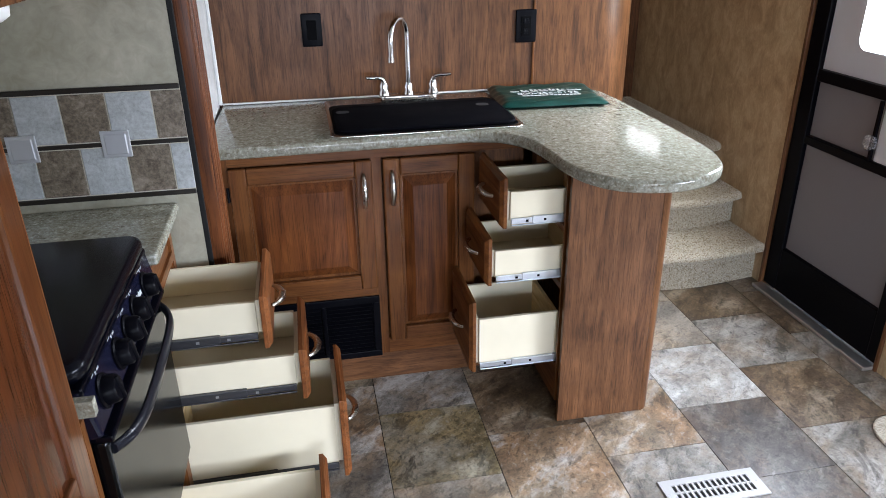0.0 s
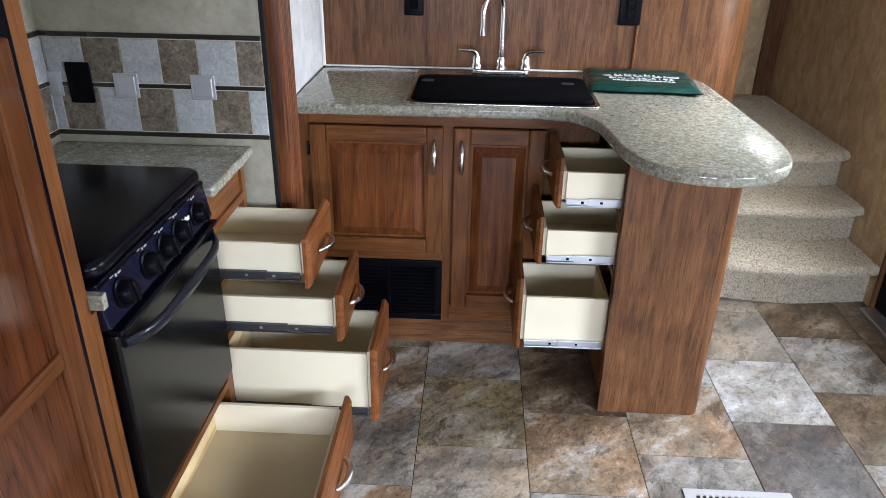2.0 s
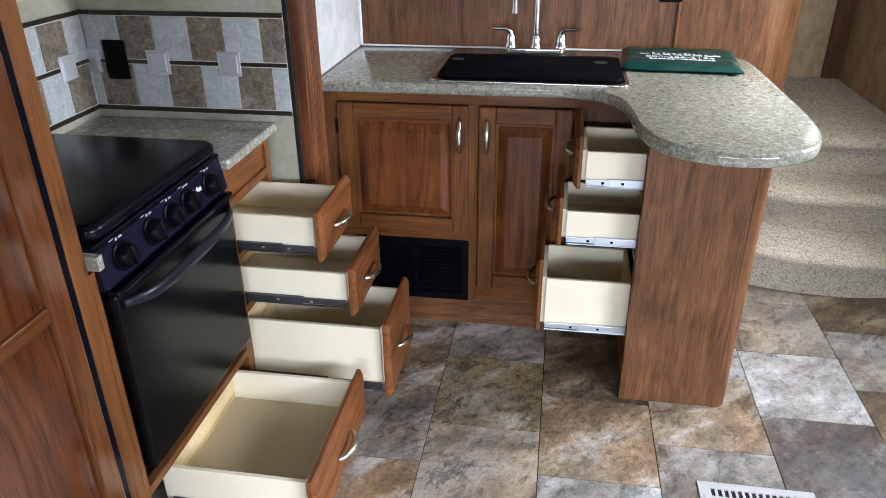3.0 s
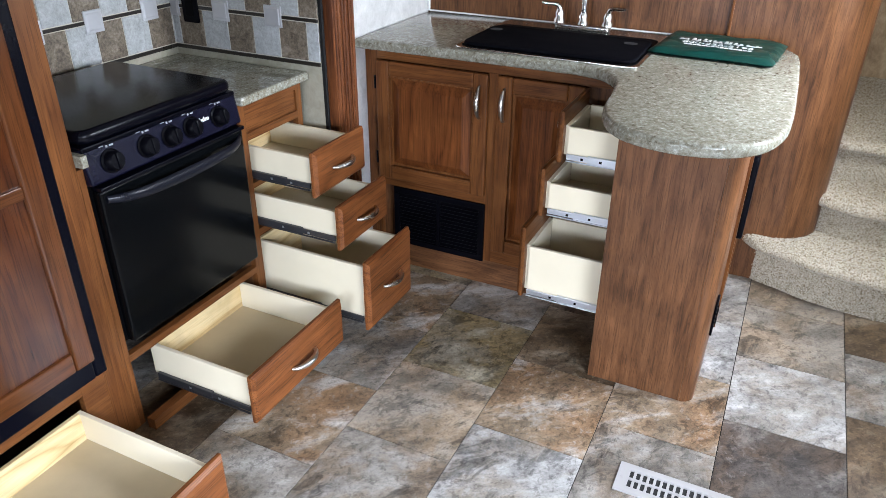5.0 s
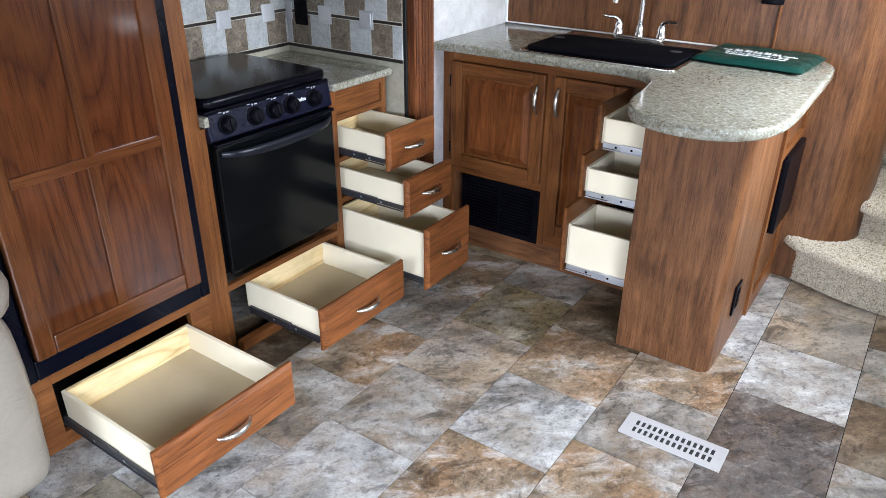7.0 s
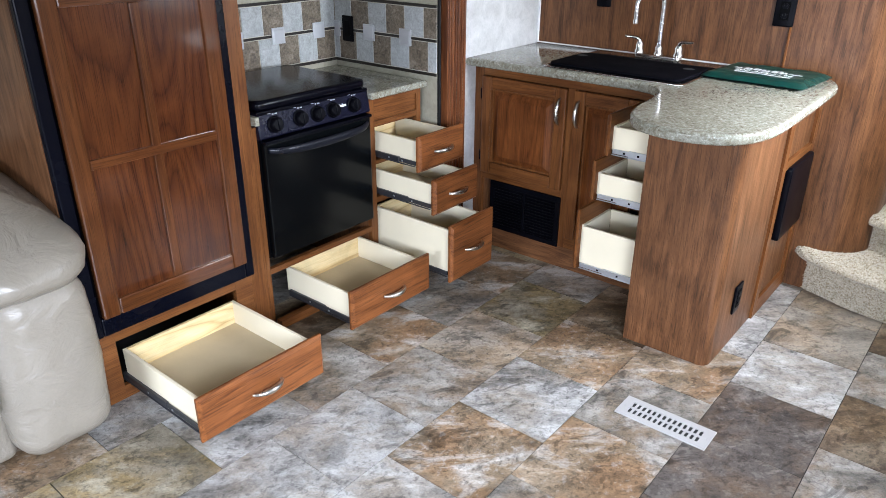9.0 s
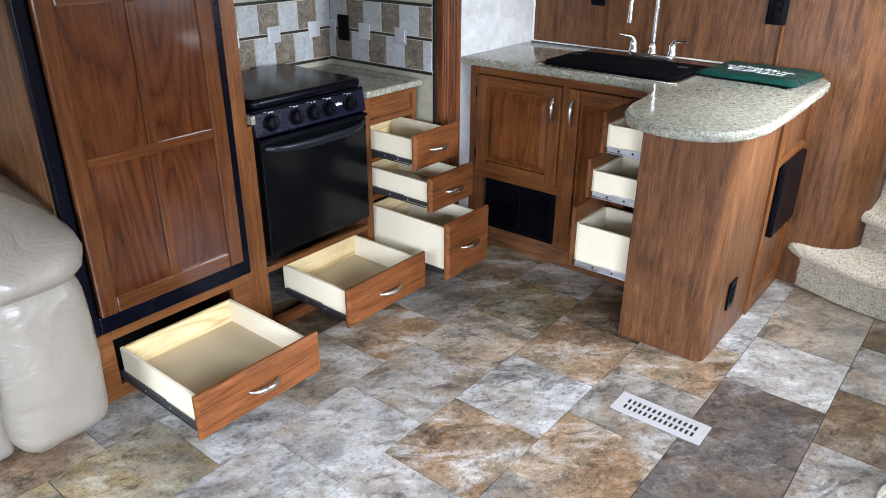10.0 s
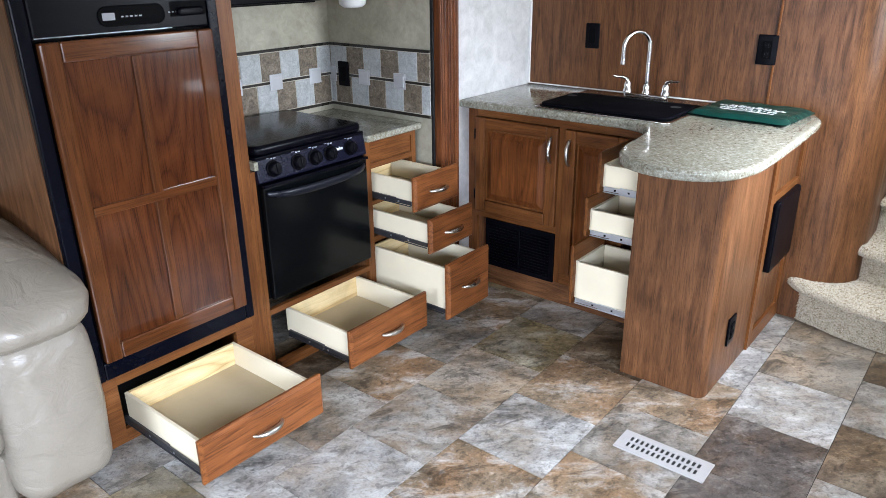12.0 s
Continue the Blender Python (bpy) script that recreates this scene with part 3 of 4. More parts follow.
# fluted casing at the slide-out opening
cas = box(0.0, 0.046, -0.230, -0.108, 0.0, CEIL_Z, 0.003)
for k, y in enumerate((-0.216, -0.200, -0.175, -0.158, -0.134, -0.118)):
    join(cas, tube([(0.046, y, 0.001), (0.046, y, CEIL_Z - 0.001)], 0.008 if k % 2 else 0.006, 10))
structure("trim_casing", cas, CASING_Z, "red-brown fluted wooden casing at the slide-out opening", "trim", smooth=40)
tagged(part("seal_strip", box(-0.002, 0.012, -0.2415, -0.2305, 0.0, CEIL_Z, 0.002), RUBBER), "black rubber seal along the casing", "trim", kind="structure")

# east side: wall, entry door, jog to the dinette slide
east = bmesh.new()
for y0, y1, z0, z1 in ((0.407, 1.28, 0, CEIL_Z), (1.86, 1.96, 0, CEIL_Z), (1.28, 1.86, 0, 1.40), (1.28, 1.86, 1.80, CEIL_Z)):
    box(2.245, 2.305, y0, y1, z0, z1, bm=east)
structure("wall_east", east, PAPER_TAN, "tan mottled wallpaper wall beside the steps", "wall")
hall_window = tagged(new("window_1"), "small bright window high beside the steps", "window", kind="structure")
hall_window.location = (2.275, 1.57, 1.40)
for y0, y1, z0, z1 in ((1.281, 1.305, 1.401, 1.799), (1.835, 1.859, 1.401, 1.799), (1.305, 1.835, 1.401, 1.425), (1.305, 1.835, 1.775, 1.799)):
    part("window_frame", box(2.243, 2.30, y0, y1, z0, z1, 0.003), BLACK, hall_window)
part("pane", box(2.272, 2.277, 1.3055, 1.8345, 1.4255, 1.7745), PANE_HALL, hall_window, "bright frosted window pane").visible_shadow = False
structure("wall_over_door", box(2.245, 2.305, -0.317, 0.407, 1.93, CEIL_Z), PAPER_TAN, "tan wallpaper above the entry door", "wall")
structure("wall_beside_door", box(2.245, 2.305, -0.80, -0.317, 0, CEIL_Z), PAPER_TAN, "tan wallpaper wall beside the entry door", "wall")
structure("wall_hall_end", box(1.57, 2.305, 1.90, 1.96, 0, CEIL_Z), PAPER_TAN, "tan wallpaper wall at the top of the steps", "wall")
tagged(part("hall_casing", box(2.155, 2.2445, 1.87, 1.899, 0.529, CEIL_Z, 0.004), PANEL_Z), "narrow wooden casing at the hall end", "trim", kind="structure")
structure("wall_slide_return", box(2.305, 3.06, -0.86, -0.80, 0, CEIL_Z), PAPER_TAN, "tan wallpaper return of the dinette slide", "wall")


def window_wall(name, axis, at, a0, a1, o0, o1, z0, z1, thick, label):
    """A wall with one opening, along y (axis x) or along x (axis y)."""
    bm = bmesh.new()
    for p0, p1, q0, q1 in ((a0, o0, 0, CEIL_Z), (o1, a1, 0, CEIL_Z), (o0, o1, 0, z0), (o0, o1, z1, CEIL_Z)):
        if axis == "x":
            box(at, at + thick, p0, p1, q0, q1, bm=bm)
        else:
            box(p0, p1, at, at + thick, q0, q1, bm=bm)
    return structure(name, bm, PAPER_SAGE, label, "wall")


window_wall("wall_dinette", "x", 3.0, -5.31, -0.86, -3.5, -1.9, 0.80, 1.60, 0.06, "sage wallpaper wall with the dinette window")
window_wall("wall_south", "y", -5.31, -0.78, 3.0, -0.05, 1.95, 0.83, 1.67, 0.06, "sage wallpaper rear wall with a wide window")
window_wall("wall_sofa", "x", -0.78, -5.25, -2.51, -3.85, -2.6, 1.13, 1.77, 0.06, "sage wallpaper wall behind the sofa with a window")
structure("wall_sofa_return", box(-0.78, -0.69, -2.51, -2.45, 0, CEIL_Z), PAPER_SAGE, "short sage wallpaper return", "wall")
structure("ceiling", box(-0.78, 3.06, -5.31, 1.96, CEIL_Z, CEIL_Z + 0.05), CEIL, "off-white vinyl ceiling", "ceiling")

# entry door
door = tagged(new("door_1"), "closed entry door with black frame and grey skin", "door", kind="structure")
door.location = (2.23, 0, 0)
part("door_jamb", box(2.192, 2.262, 0.335, 0.351, 0.0, 1.93, 0.002), PANEL_Z, door, "thin brown wooden jamb")
part("door_jamb", box(2.192, 2.262, -0.371, -0.358, 0.0, 1.93, 0.002), PANEL_Z, door)
for y0, y1 in ((0.255, 0.334), (-0.357, -0.30)):
    part("door_stile", box(2.205, 2.235, y0, y1, 0.02, 1.92, 0.004), BLACK, door, "black metal screen-door stile")
for z0, z1 in ((0.02, 0.215), (0.677, 0.712), (0.927, 0.972), (1.86, 1.92)):
    part("door_rail", box(2.207, 2.233, -0.30, 0.255, z0, z1, 0.004), BLACK, door, "black metal screen-door rail")
part("lower_panel", box(2.222, 2.25, -0.299, 0.254, 0.216, 0.676, 0.002), DOOR_GREY, door, "grey lower door skin")
part("middle_panel", box(2.226, 2.25, -0.299, 0.254, 0.713, 0.926, 0.002), DOOR_GREY, door, "grey middle door skin")
part("slide_panel", box(2.214, 2.225, -0.299, -0.105, 0.714, 0.925, 0.003), DOOR_WHITE, door, "pale sliding hatch panel")
part("slide_bar", box(2.203, 2.2135, -0.100, -0.086, 0.713, 0.926, 0.002), BLACK, door, "black hatch edge")
part("latch_knob", lathe([(0.012, 0), (0.027, 0.004), (0.028, 0.016), (0.018, 0.022)], (2.213, -0.085, 0.777), 20, Matrix.Rotation(radians(-90), 4, "Y")), CLEAR, door, "clear plastic latch knob", smooth=40)
# upper skin with a rounded window
skin = bmesh.new()
for y0, y1, z0, z1 in ((0.105, 0.254, 0.973, 1.859), (-0.299, -0.265, 0.973, 1.859), (-0.265, 0.105, 0.973, 1.052), (-0.265, 0.105, 1.642, 1.859)):
    box(2.226, 2.25, y0, y1, z0, z1, bm=skin)
part("upper_panel", skin, DOOR_WHITE, door, "pale upper door skin")
inner = rounded(-0.245, 0.085, 1.072, 1.622, 0.04)
m_yz = Matrix(((0, 0, -1, 2.2255), (1, 0, 0, 0), (0, 1, 0, 0), (0, 0, 0, 1)))
rim = bmesh.new()
outer = rounded(-0.275, 0.115, 1.042, 1.652, 0.05)
va = [[rim.verts.new((p[0], p[1], h)) for p in line] for line, h in ((outer, 0), (outer, 0.012), (inner, 0.012), (inner, -0.01))]
for a, b in zip(va, va[1:]):
    for k in range(len(a)):
        rim.faces.new((a[k], a[(k + 1) % len(a)], b[(k + 1) % len(a)], b[k]))
bmesh.ops.recalc_face_normals(rim, faces=rim.faces)
part("window_frame", moved(rim, m_yz), DOOR_WHITE, door, "rounded pale window frame", smooth=40)
part("pane", box(2.236, 2.240, -0.262, 0.102, 1.055, 1.639), PANE_GLOW, door, "bright frosted window pane").visible_shadow = False
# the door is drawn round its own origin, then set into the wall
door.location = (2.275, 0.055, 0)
tagged(part("threshold", box(2.195, 2.2495, -0.305, 0.390, 0.003, 0.018, 0.004), ALUMINIUM), "grey aluminium threshold strip at the entry door", "threshold", kind="structure")

# steps to the front
step_side = 2.2435


def step(name, nose, z0, z1, back, label):
    """A carpeted step with an overhanging rounded nose; nose: (x, y) from the column to the wall."""
    edge = [tuple(p)[:2] for p in spline([(*q, 0) for q in nose], 8)]
    s = thing(name, (1.9, back, z0), label, "step", "carpeted steps", "structure")
    inner = [(x, y + 0.06) for x, y in edge]
    x0 = edge[0][0]
    low = part("riser", prism([*inner, (step_side, back), (x0, back)], z0, z1 - 0.03), CARPET, s, "speckled beige carpet riser")
    top = part("tread", prism([*edge, (step_side, back), (x0, back)], z1 - 0.045, z1, 0.02, 4), CARPET, s, "speckled beige carpet tread", smooth=50)
    carpet_loops(top, s, 42000, 3)
    carpet_loops(low, s, 36000, 4)
    return s


step("step", [(1.365, 0.56), (1.43, 0.485), (1.54, 0.44), (1.64, 0.40), (1.78, 0.375), (1.95, 0.365), (step_side, 0.405)], 0.002, 0.194, 0.78, "lowest carpeted step with a bowed nose")
step("step", [(1.575, 0.66), (1.69, 0.60), (1.88, 0.585), (2.07, 0.585), (step_side, 0.635)], 0.194, 0.358, 1.04, "second carpeted step")
step("step", [(1.632, 0.82), (1.88, 0.80), (2.1, 0.81), (step_side, 0.86)], 0.358, 0.528, 1.90, "top carpeted step and landing")

# ---------------------------------------------------------------- sink run and peninsula
sink_cab = thing("sink_cabinet", (0.5, 0.25, 0), "stained oak sink cabinet with two raised-panel doors", "cabinet")
part("face_frame", box(0.002, 0.052, 0.03, 0.05, 0.0, 0.873, 0.001), OAK_Z, sink_cab)
part("face_frame", box(0.488, 0.522, 0.03, 0.05, 0.1055, 0.8295), OAK_Z, sink_cab)
part("face_frame", box(0.052, 1.0, 0.03, 0.05, 0.830, 0.873), OAK_X, sink_cab)
part("face_frame", box(0.052, 0.488, 0.03, 0.05, 0.342, 0.378), OAK_X, sink_cab)
part("face_frame", box(0.052, 1.0, 0.03, 0.05, 0.0, 0.105), PANEL_X, sink_cab)
part("face_frame", box(0.522, 1.0, 0.03, 0.05, 0.1055, 0.166), OAK_X, sink_cab)
part("body", box(0.004, 1.0, 0.051, 0.535, 0.0, 0.873), PANEL_Z, sink_cab)
panel_door(sink_cab, facing("south", 0.052, 0.03, 0.376), 0.440, 0.452, "oak raised-panel door", handle=(0.412, 0.355), hinges=((0.0, 0.37), (0.0, 0.08)))
panel_door(sink_cab, facing("south", 0.526, 0.03, 0.162), 0.300, 0.666, "tall dark oak raised-panel door", handle=(0.028, 0.57))
GZ, GY = -0.016, 0.03   # the grille sits in the cabinet base
grille = thing("furnace_grille", (0.29, 0.0, 0.12), "black metal louvred return-air grille in the cabinet base", "vent grille")
g = bmesh.new()
for u0, u1, v0, v1 in ((0.10, 0.482, 0.118, 0.142), (0.10, 0.482, 0.334, 0.358), (0.10, 0.122, 0.142, 0.334), (0.458, 0.482, 0.142, 0.334), (0.284, 0.298, 0.142, 0.334)):
    box(u0 + 0.012, u1 + 0.012, GY - 0.010, GY - 0.001, v0 + GZ, v1 + GZ, 0.002, bm=g)
part("frame", g, BLACK, grille)
part("backing", box(0.122, 0.487, GY - 0.0025, GY - 0.0005, 0.13 + GZ, 0.345 + GZ), BLACK_MATT, grille)
for c in (0.124, 0.300):
    for k in range(13):
        z = 0.150 + 0.0145 * k
        sl = moved(box(c, c + 0.156, -0.005, 0.005, -0.0012, 0.0012), Matrix.Translation((0.012, GY - 0.0065, z + GZ)) @ Matrix.Translation((c, 0, 0)) @ Matrix.Rotation(radians(35), 4, "X") @ Matrix.Translation((-c, 0, 0)))
        part("slat", sl, BLACK, grille)

outline = [(0.003, -0.044), (0.78, -0.032)]
outline += [tuple(p)[:2] for p in spline([(0.80, -0.033, 0), (0.885, -0.06, 0), (0.945, -0.14, 0), (0.968, -0.26, 0), (0.98, -0.39, 0), (1.012, -0.49, 0), (1.075, -0.56, 0),
                                         (1.185, -0.592, 0), (1.295, -0.572, 0), (1.375, -0.51, 0), (1.417, -0.41, 0), (1.432, -0.28, 0), (1.432, 0.0, 0), (1.425, 0.36, 0), (1.405, 0.46, 0), (1.355, 0.53, 0)], 5)]
outline += [(1.31, 0.537), (0.003, 0.537)]
worktop = thing("countertop", (0.6, 0.2, 0.87), "speckled beige granite-look laminate worktop with a rounded peninsula end", "countertop")
part("slab", prism(outline, 0.874, 0.910, 0.012, 4), LAMINATE, worktop, smooth=35)
part("caulk", box(0.012, 1.31, 0.527, 0.5385, 0.9105, 0.916, 0.002), WHITE_TRIM, worktop, "pale sealant bead along the wall")

# peninsula base with three drawers pulled out towards the range
pen = thing("peninsula_cabinet", (1.17, 0.0, 0), "wood-grain peninsula base with open drawers and a side vent", "cabinet")
PY = -0.345
part("end_panel", box(1.022, 1.3095, PY, PY + 0.016, 0.004, 0.873, 0.001), PANEL_Z, pen, "plain walnut-look end panel")
post = [(1.310, PY - 0.0006), *[(1.308 + 0.040 * math.sin(radians(a)), PY + 0.0394 - 0.040 * math.cos(radians(a))) for a in range(6, 91, 12)], (1.348, 0.115), (1.310, 0.115)]
part("side_panel", prism(post, 0.004, 0.873), PANEL_Z, pen, "lighter wood-grain side panel with a rounded corner", smooth=40)
for y0, y1, z0, z1 in ((0.118, 0.165, 0.004, 0.873), (0.495, 0.539, 0.004, 0.873), (0.165, 0.495, 0.004, 0.075), (0.165, 0.495, 0.62, 0.655), (0.165, 0.495, 0.825, 0.873)):
    part("face_frame", box(1.328, 1.358, y0, y1, z0, z1, 0.001), OAK_Z if z1 - z0 > 0.5 else OAK_Y, pen)
part("field", box(1.328, 1.346, 0.1655, 0.4945, 0.0755, 0.619), PANEL_Z, pen)
part("field", box(1.328, 1.346, 0.1655, 0.4945, 0.6555, 0.8245), PANEL_Z, pen)
for y0, y1, z0, z1 in ((PY + 0.041, PY + 0.05, 0.06, 0.873), (-0.02, 0.029, 0.06, 0.873), (PY + 0.05, -0.02, 0.845, 0.873), (PY + 0.05, -0.02, 0.662, 0.680), (PY + 0.05, -0.02, 0.470, 0.490), (PY + 0.05, -0.02, 0.06, 0.195)):
    part("face_frame", box(1.023, 1.040, y0, y1, z0, z1), OAK_Z if z1 - z0 > 0.5 else OAK_Y, pen)
part("back_board", box(1.30, 1.31, PY + 0.042, 0.010, 0.06, 0.86), PANEL_Z, pen)
part("floor_board", box(1.041, 1.299, PY + 0.042, 0.010, 0.06, 0.07), PANEL_X, pen)
part("divider", box(1.041, 1.30, -0.018, -0.005, 0.071, 0.86), PANEL_Z, pen)
for z, h, out, bh in ((0.684, 0.155, 0.172, 0.088), (0.500, 0.155, 0.215, 0.088), (0.196, 0.252, 0.262, 0.163)):
    drawer(pen, facing("west", 1.023, -0.018, z), 0.268, h, out, 0.27, "open peninsula drawer with pale sides", bh, front_mat=OAK_Y, drop=0.020, inset=0.012)
vent = part("vent_cover", prism(rounded(0.190, 0.495, 0.325, 0.625, 0.012), 0, 0.030, 0.007), BLACK, pen, "black plastic vent cover", smooth=40)
vent.data.transform(Matrix(((0, 0, 1, 1.3465), (1, 0, 0, 0), (0, 1, 0, 0), (0, 0, 0, 1))))


def outlet(name, m, w, h, label, sockets=True):
    o = thing(name, m.translation, label, "outlet")
    part("plate", moved(prism(rounded(-w / 2, w / 2, -h / 2, h / 2, 0.006), 0.0005, 0.008, 0.003), m), BLACK, o, smooth=40)
    part("insert", moved(prism(rounded(-w * 0.24, w * 0.24, -h * 0.30, h * 0.30, 0.004), 0.008, 0.0105, 0.001), m), BLACK_MATT, o)
    if sockets:
        for v in (-h * 0.15, h * 0.15):
            sk = part("socket", moved(prism(rounded(-0.012, 0.012, v - 0.010, v + 0.010, 0.008), 0.0105, 0.0125, 0.0006), m), BLACK, o)
            sb = bmesh.new()
            box(-0.006, -0.0045, v - 0.001, v + 0.006, 0.0125, 0.0129, bm=sb)
            box(0.0045, 0.006, v - 0.001, v + 0.006, 0.0125, 0.0129, bm=sb)
            part("slot", moved(sb, m), VOID_SHADE, sk)
    return o


outlet("wall_switch", facing("south", 0.352, 0.54, 1.16), 0.072, 0.115, "black blank switch plate on the panel wall", False)
outlet("wall_outlet", facing("south", 1.146, 0.54, 1.145), 0.080, 0.120, "black double socket on the panel wall")
outlet("wall_outlet", facing("east", 1.3485, -0.130, 0.205), 0.078, 0.115, "black socket on the peninsula side")
outlet("wall_outlet", facing("south", -0.530, -0.2475, 1.006), 0.070, 0.115, "black socket on the tiled backsplash", False)

over_sink = thing("overhead_cabinet", (0.6, 0.4, 1.44), "stained wooden cabinet above the sink", "cabinet")
part("body", box(0.013, 1.17, 0.21, 0.539, 1.44, CEIL_Z - 0.002), OAK_X, over_sink)

# sink with its cover, and the tap
sink = thing("kitchen_sink", (0.68, 0.2, 0.91), "black sink under a black cover with a bright steel rim", "sink")
part("rim", prism(rounded(0.372, 0.985, -0.014, 0.49, 0.03), 0.9102, 0.9165, 0.002), CHROME, sink, "polished steel sink rim", smooth=40)
part("basin_edge", prism(rounded(0.384, 0.973, -0.002, 0.40, 0.04), 0.9166, 0.9172), BLACK_MATT, sink, "black basin flange")
cover = thing("sink_cover", (0.68, 0.2, 0.917), "matt black sink cover board with two grip holes", "sink cover")
part("board", prism(rounded(0.390, 0.966, 0.006, 0.318, 0.04), 0.9176, 0.930, 0.005), COVER, cover, smooth=40)
# flat dark patches paint the shade of the grip holes
for x in (0.425, 0.905):
    part("grip_hole", prism(rounded(x - 0.022, x + 0.022, 0.222, 0.258, 0.015), 0.9295, 0.9305), VOID_SHADE, cover, "dark patch for the shaded grip hole")
tap = thing("kitchen_tap", (0.68, 0.45, 0.9165), "chrome gooseneck tap with two lever handles", "tap")
part("deck_plate", prism(rounded(0.575, 0.785, 0.425, 0.475, 0.02), 0.9165, 0.934, 0.005), CHROME, tap, smooth=40)
part("spout_base", lathe([(0.020, 0), (0.020, 0.008), (0.014, 0.016), (0.017, 0.030), (0.011, 0.042)], (0.68, 0.45, 0.933)), CHROME, tap, smooth=50)
d_ = Vector((-0.56, -0.83, 0))
arc = [Vector((0.68, 0.45, z)) for z in (0.97, 1.02, 1.08, 1.13)]
arc += [Vector((0.68, 0.45, 1.14)) + d_ * (0.064 - 0.064 * math.cos(radians(a))) + Vector((0, 0, 0.064 * math.sin(radians(a)))) for a in range(10, 181, 10)]
arc += [arc[-1] + Vector((0, 0, -0.03)), arc[-1] + Vector((0, 0, -0.06))]
part("spout", tube(arc, 0.0098, 16), CHROME, tap, smooth=60)
part("aerator", tube([arc[-1] + Vector((0, 0, 0.006)), arc[-1] - Vector((0, 0, 0.012))], 0.0115, 16), CHROME, tap, smooth=40)
for x, s in ((0.59, -1), (0.77, 1)):
    part("handle_base", lathe([(0.021, 0), (0.021, 0.012), (0.015, 0.020), (0.018, 0.034), (0.012, 0.048)], (x, 0.45, 0.933)), CHROME, tap, smooth=50)
    lev = spline([(x, 0.45, 0.978), (x + 0.006 * s, 0.448, 0.992), (x + 0.022 * s, 0.444, 0.998), (x + 0.045 * s, 0.438, 0.999), (x + 0.066 * s, 0.433, 1.002)], 4)
    part("lever", tube(lev, [0.010 - 0.0045 * k / (len(lev) - 1) for k in range(len(lev))], 12), CHROME, tap, smooth=60)

# folded green bag on the counter
BAG = Matrix.Translation((1.172, 0.350, 0.9105)) @ Matrix.Rotation(radians(-5), 4, "Z")
bag = thing("vinyl_bag", (1.172, 0.350, 0.9105), "dark green vinyl document bag lying on the counter", "bag")
bb = bmesh.new()
nx, ny = 28, 20
grid = {}
for side in (0, 1):
    for i in range(nx + 1):
        for j in range(ny + 1):
            u, v = i / nx - 0.5, j / ny - 0.5
            e = min(0.5 - abs(u), 0.5 - abs(v))
            puff = min(1, e / 0.07) ** 0.5
            wr = 0.0025 * math.sin(17 * u + 5 * math.sin(9 * v)) * puff
            z = (0.010 + 0.014 * puff + 1.6 * wr) if side else max(0.0, 0.008 - 0.009 * puff)
            grid[side, i, j] = bb.verts.new((u * 0.385, v * 0.315 + 0.006 * math.sin(6 * u), z))
for side in (0, 1):
    for i in range(nx):
        for j in range(ny):
            q = [grid[side, i, j], grid[side, i + 1, j], grid[side, i + 1, j + 1], grid[side, i, j + 1]]
            bb.faces.new(q if side else q[::-1])
bmesh.ops.remove_doubles(bb, verts=bb.verts, dist=0.0001)
bmesh.ops.holes_fill(bb, edges=[e for e in bb.edges if e.is_boundary], sides=0)
part("pouch", moved(bb, BAG), VINYL_GREEN, bag, smooth=60)


def text_mesh(words, size, m, mat, parent, name="lettering"):
    cu = bpy.data.curves.new("words", "FONT")
    cu.body, cu.size, cu.extrude, cu.align_x = words, size, 0.0004, "CENTER"
    tmp = bpy.data.objects.new("words", cu)
    scene.collection.objects.link(tmp)
    bpy.context.view_layer.update()
    me = bpy.data.meshes.new_from_object(tmp.evaluated_get(bpy.context.evaluated_depsgraph_get()))
    bpy.data.objects.remove(tmp)
    bm = bmesh.new()
    bm.from_mesh(me)
    bpy.data.meshes.remove(me)
    return part(name, moved(bm, m), mat, parent, "white printed lettering")


text_mesh("800-256-5196", 0.040, BAG @ Matrix.Translation((0.0, -0.045, 0.0275)), PRINT_WHITE, bag)
pr = bmesh.new()
for k in range(15):
    x = -0.10 + 0.0143 * k
    box(x, x + 0.011, -0.068, -0.060, 0.0262, 0.0281, bm=pr)
for k, (x, w_, h_) in enumerate(((-0.13, 0.03, 0.016), (-0.09, 0.028, 0.03), (-0.055, 0.026, 0.034), (-0.022, 0.03, 0.028), (0.015, 0.022, 0.035), (0.044, 0.03, 0.03), (0.082, 0.05, 0.02))):
    box(x, x + w_, 0.0, 0.008, 0.0265, 0.0283, bm=pr)
    box(x, x + 0.009, 0.0, h_, 0.0265, 0.0283, bm=pr)
    box(x + w_ * 0.6, x + w_ * 0.6 + 0.008, 0.0, h_ * 0.8, 0.0265, 0.0283, bm=pr)
tagged(part("printing", moved(pr, BAG), PRINT_WHITE, bag, "white printed bars"), kind="stuff")

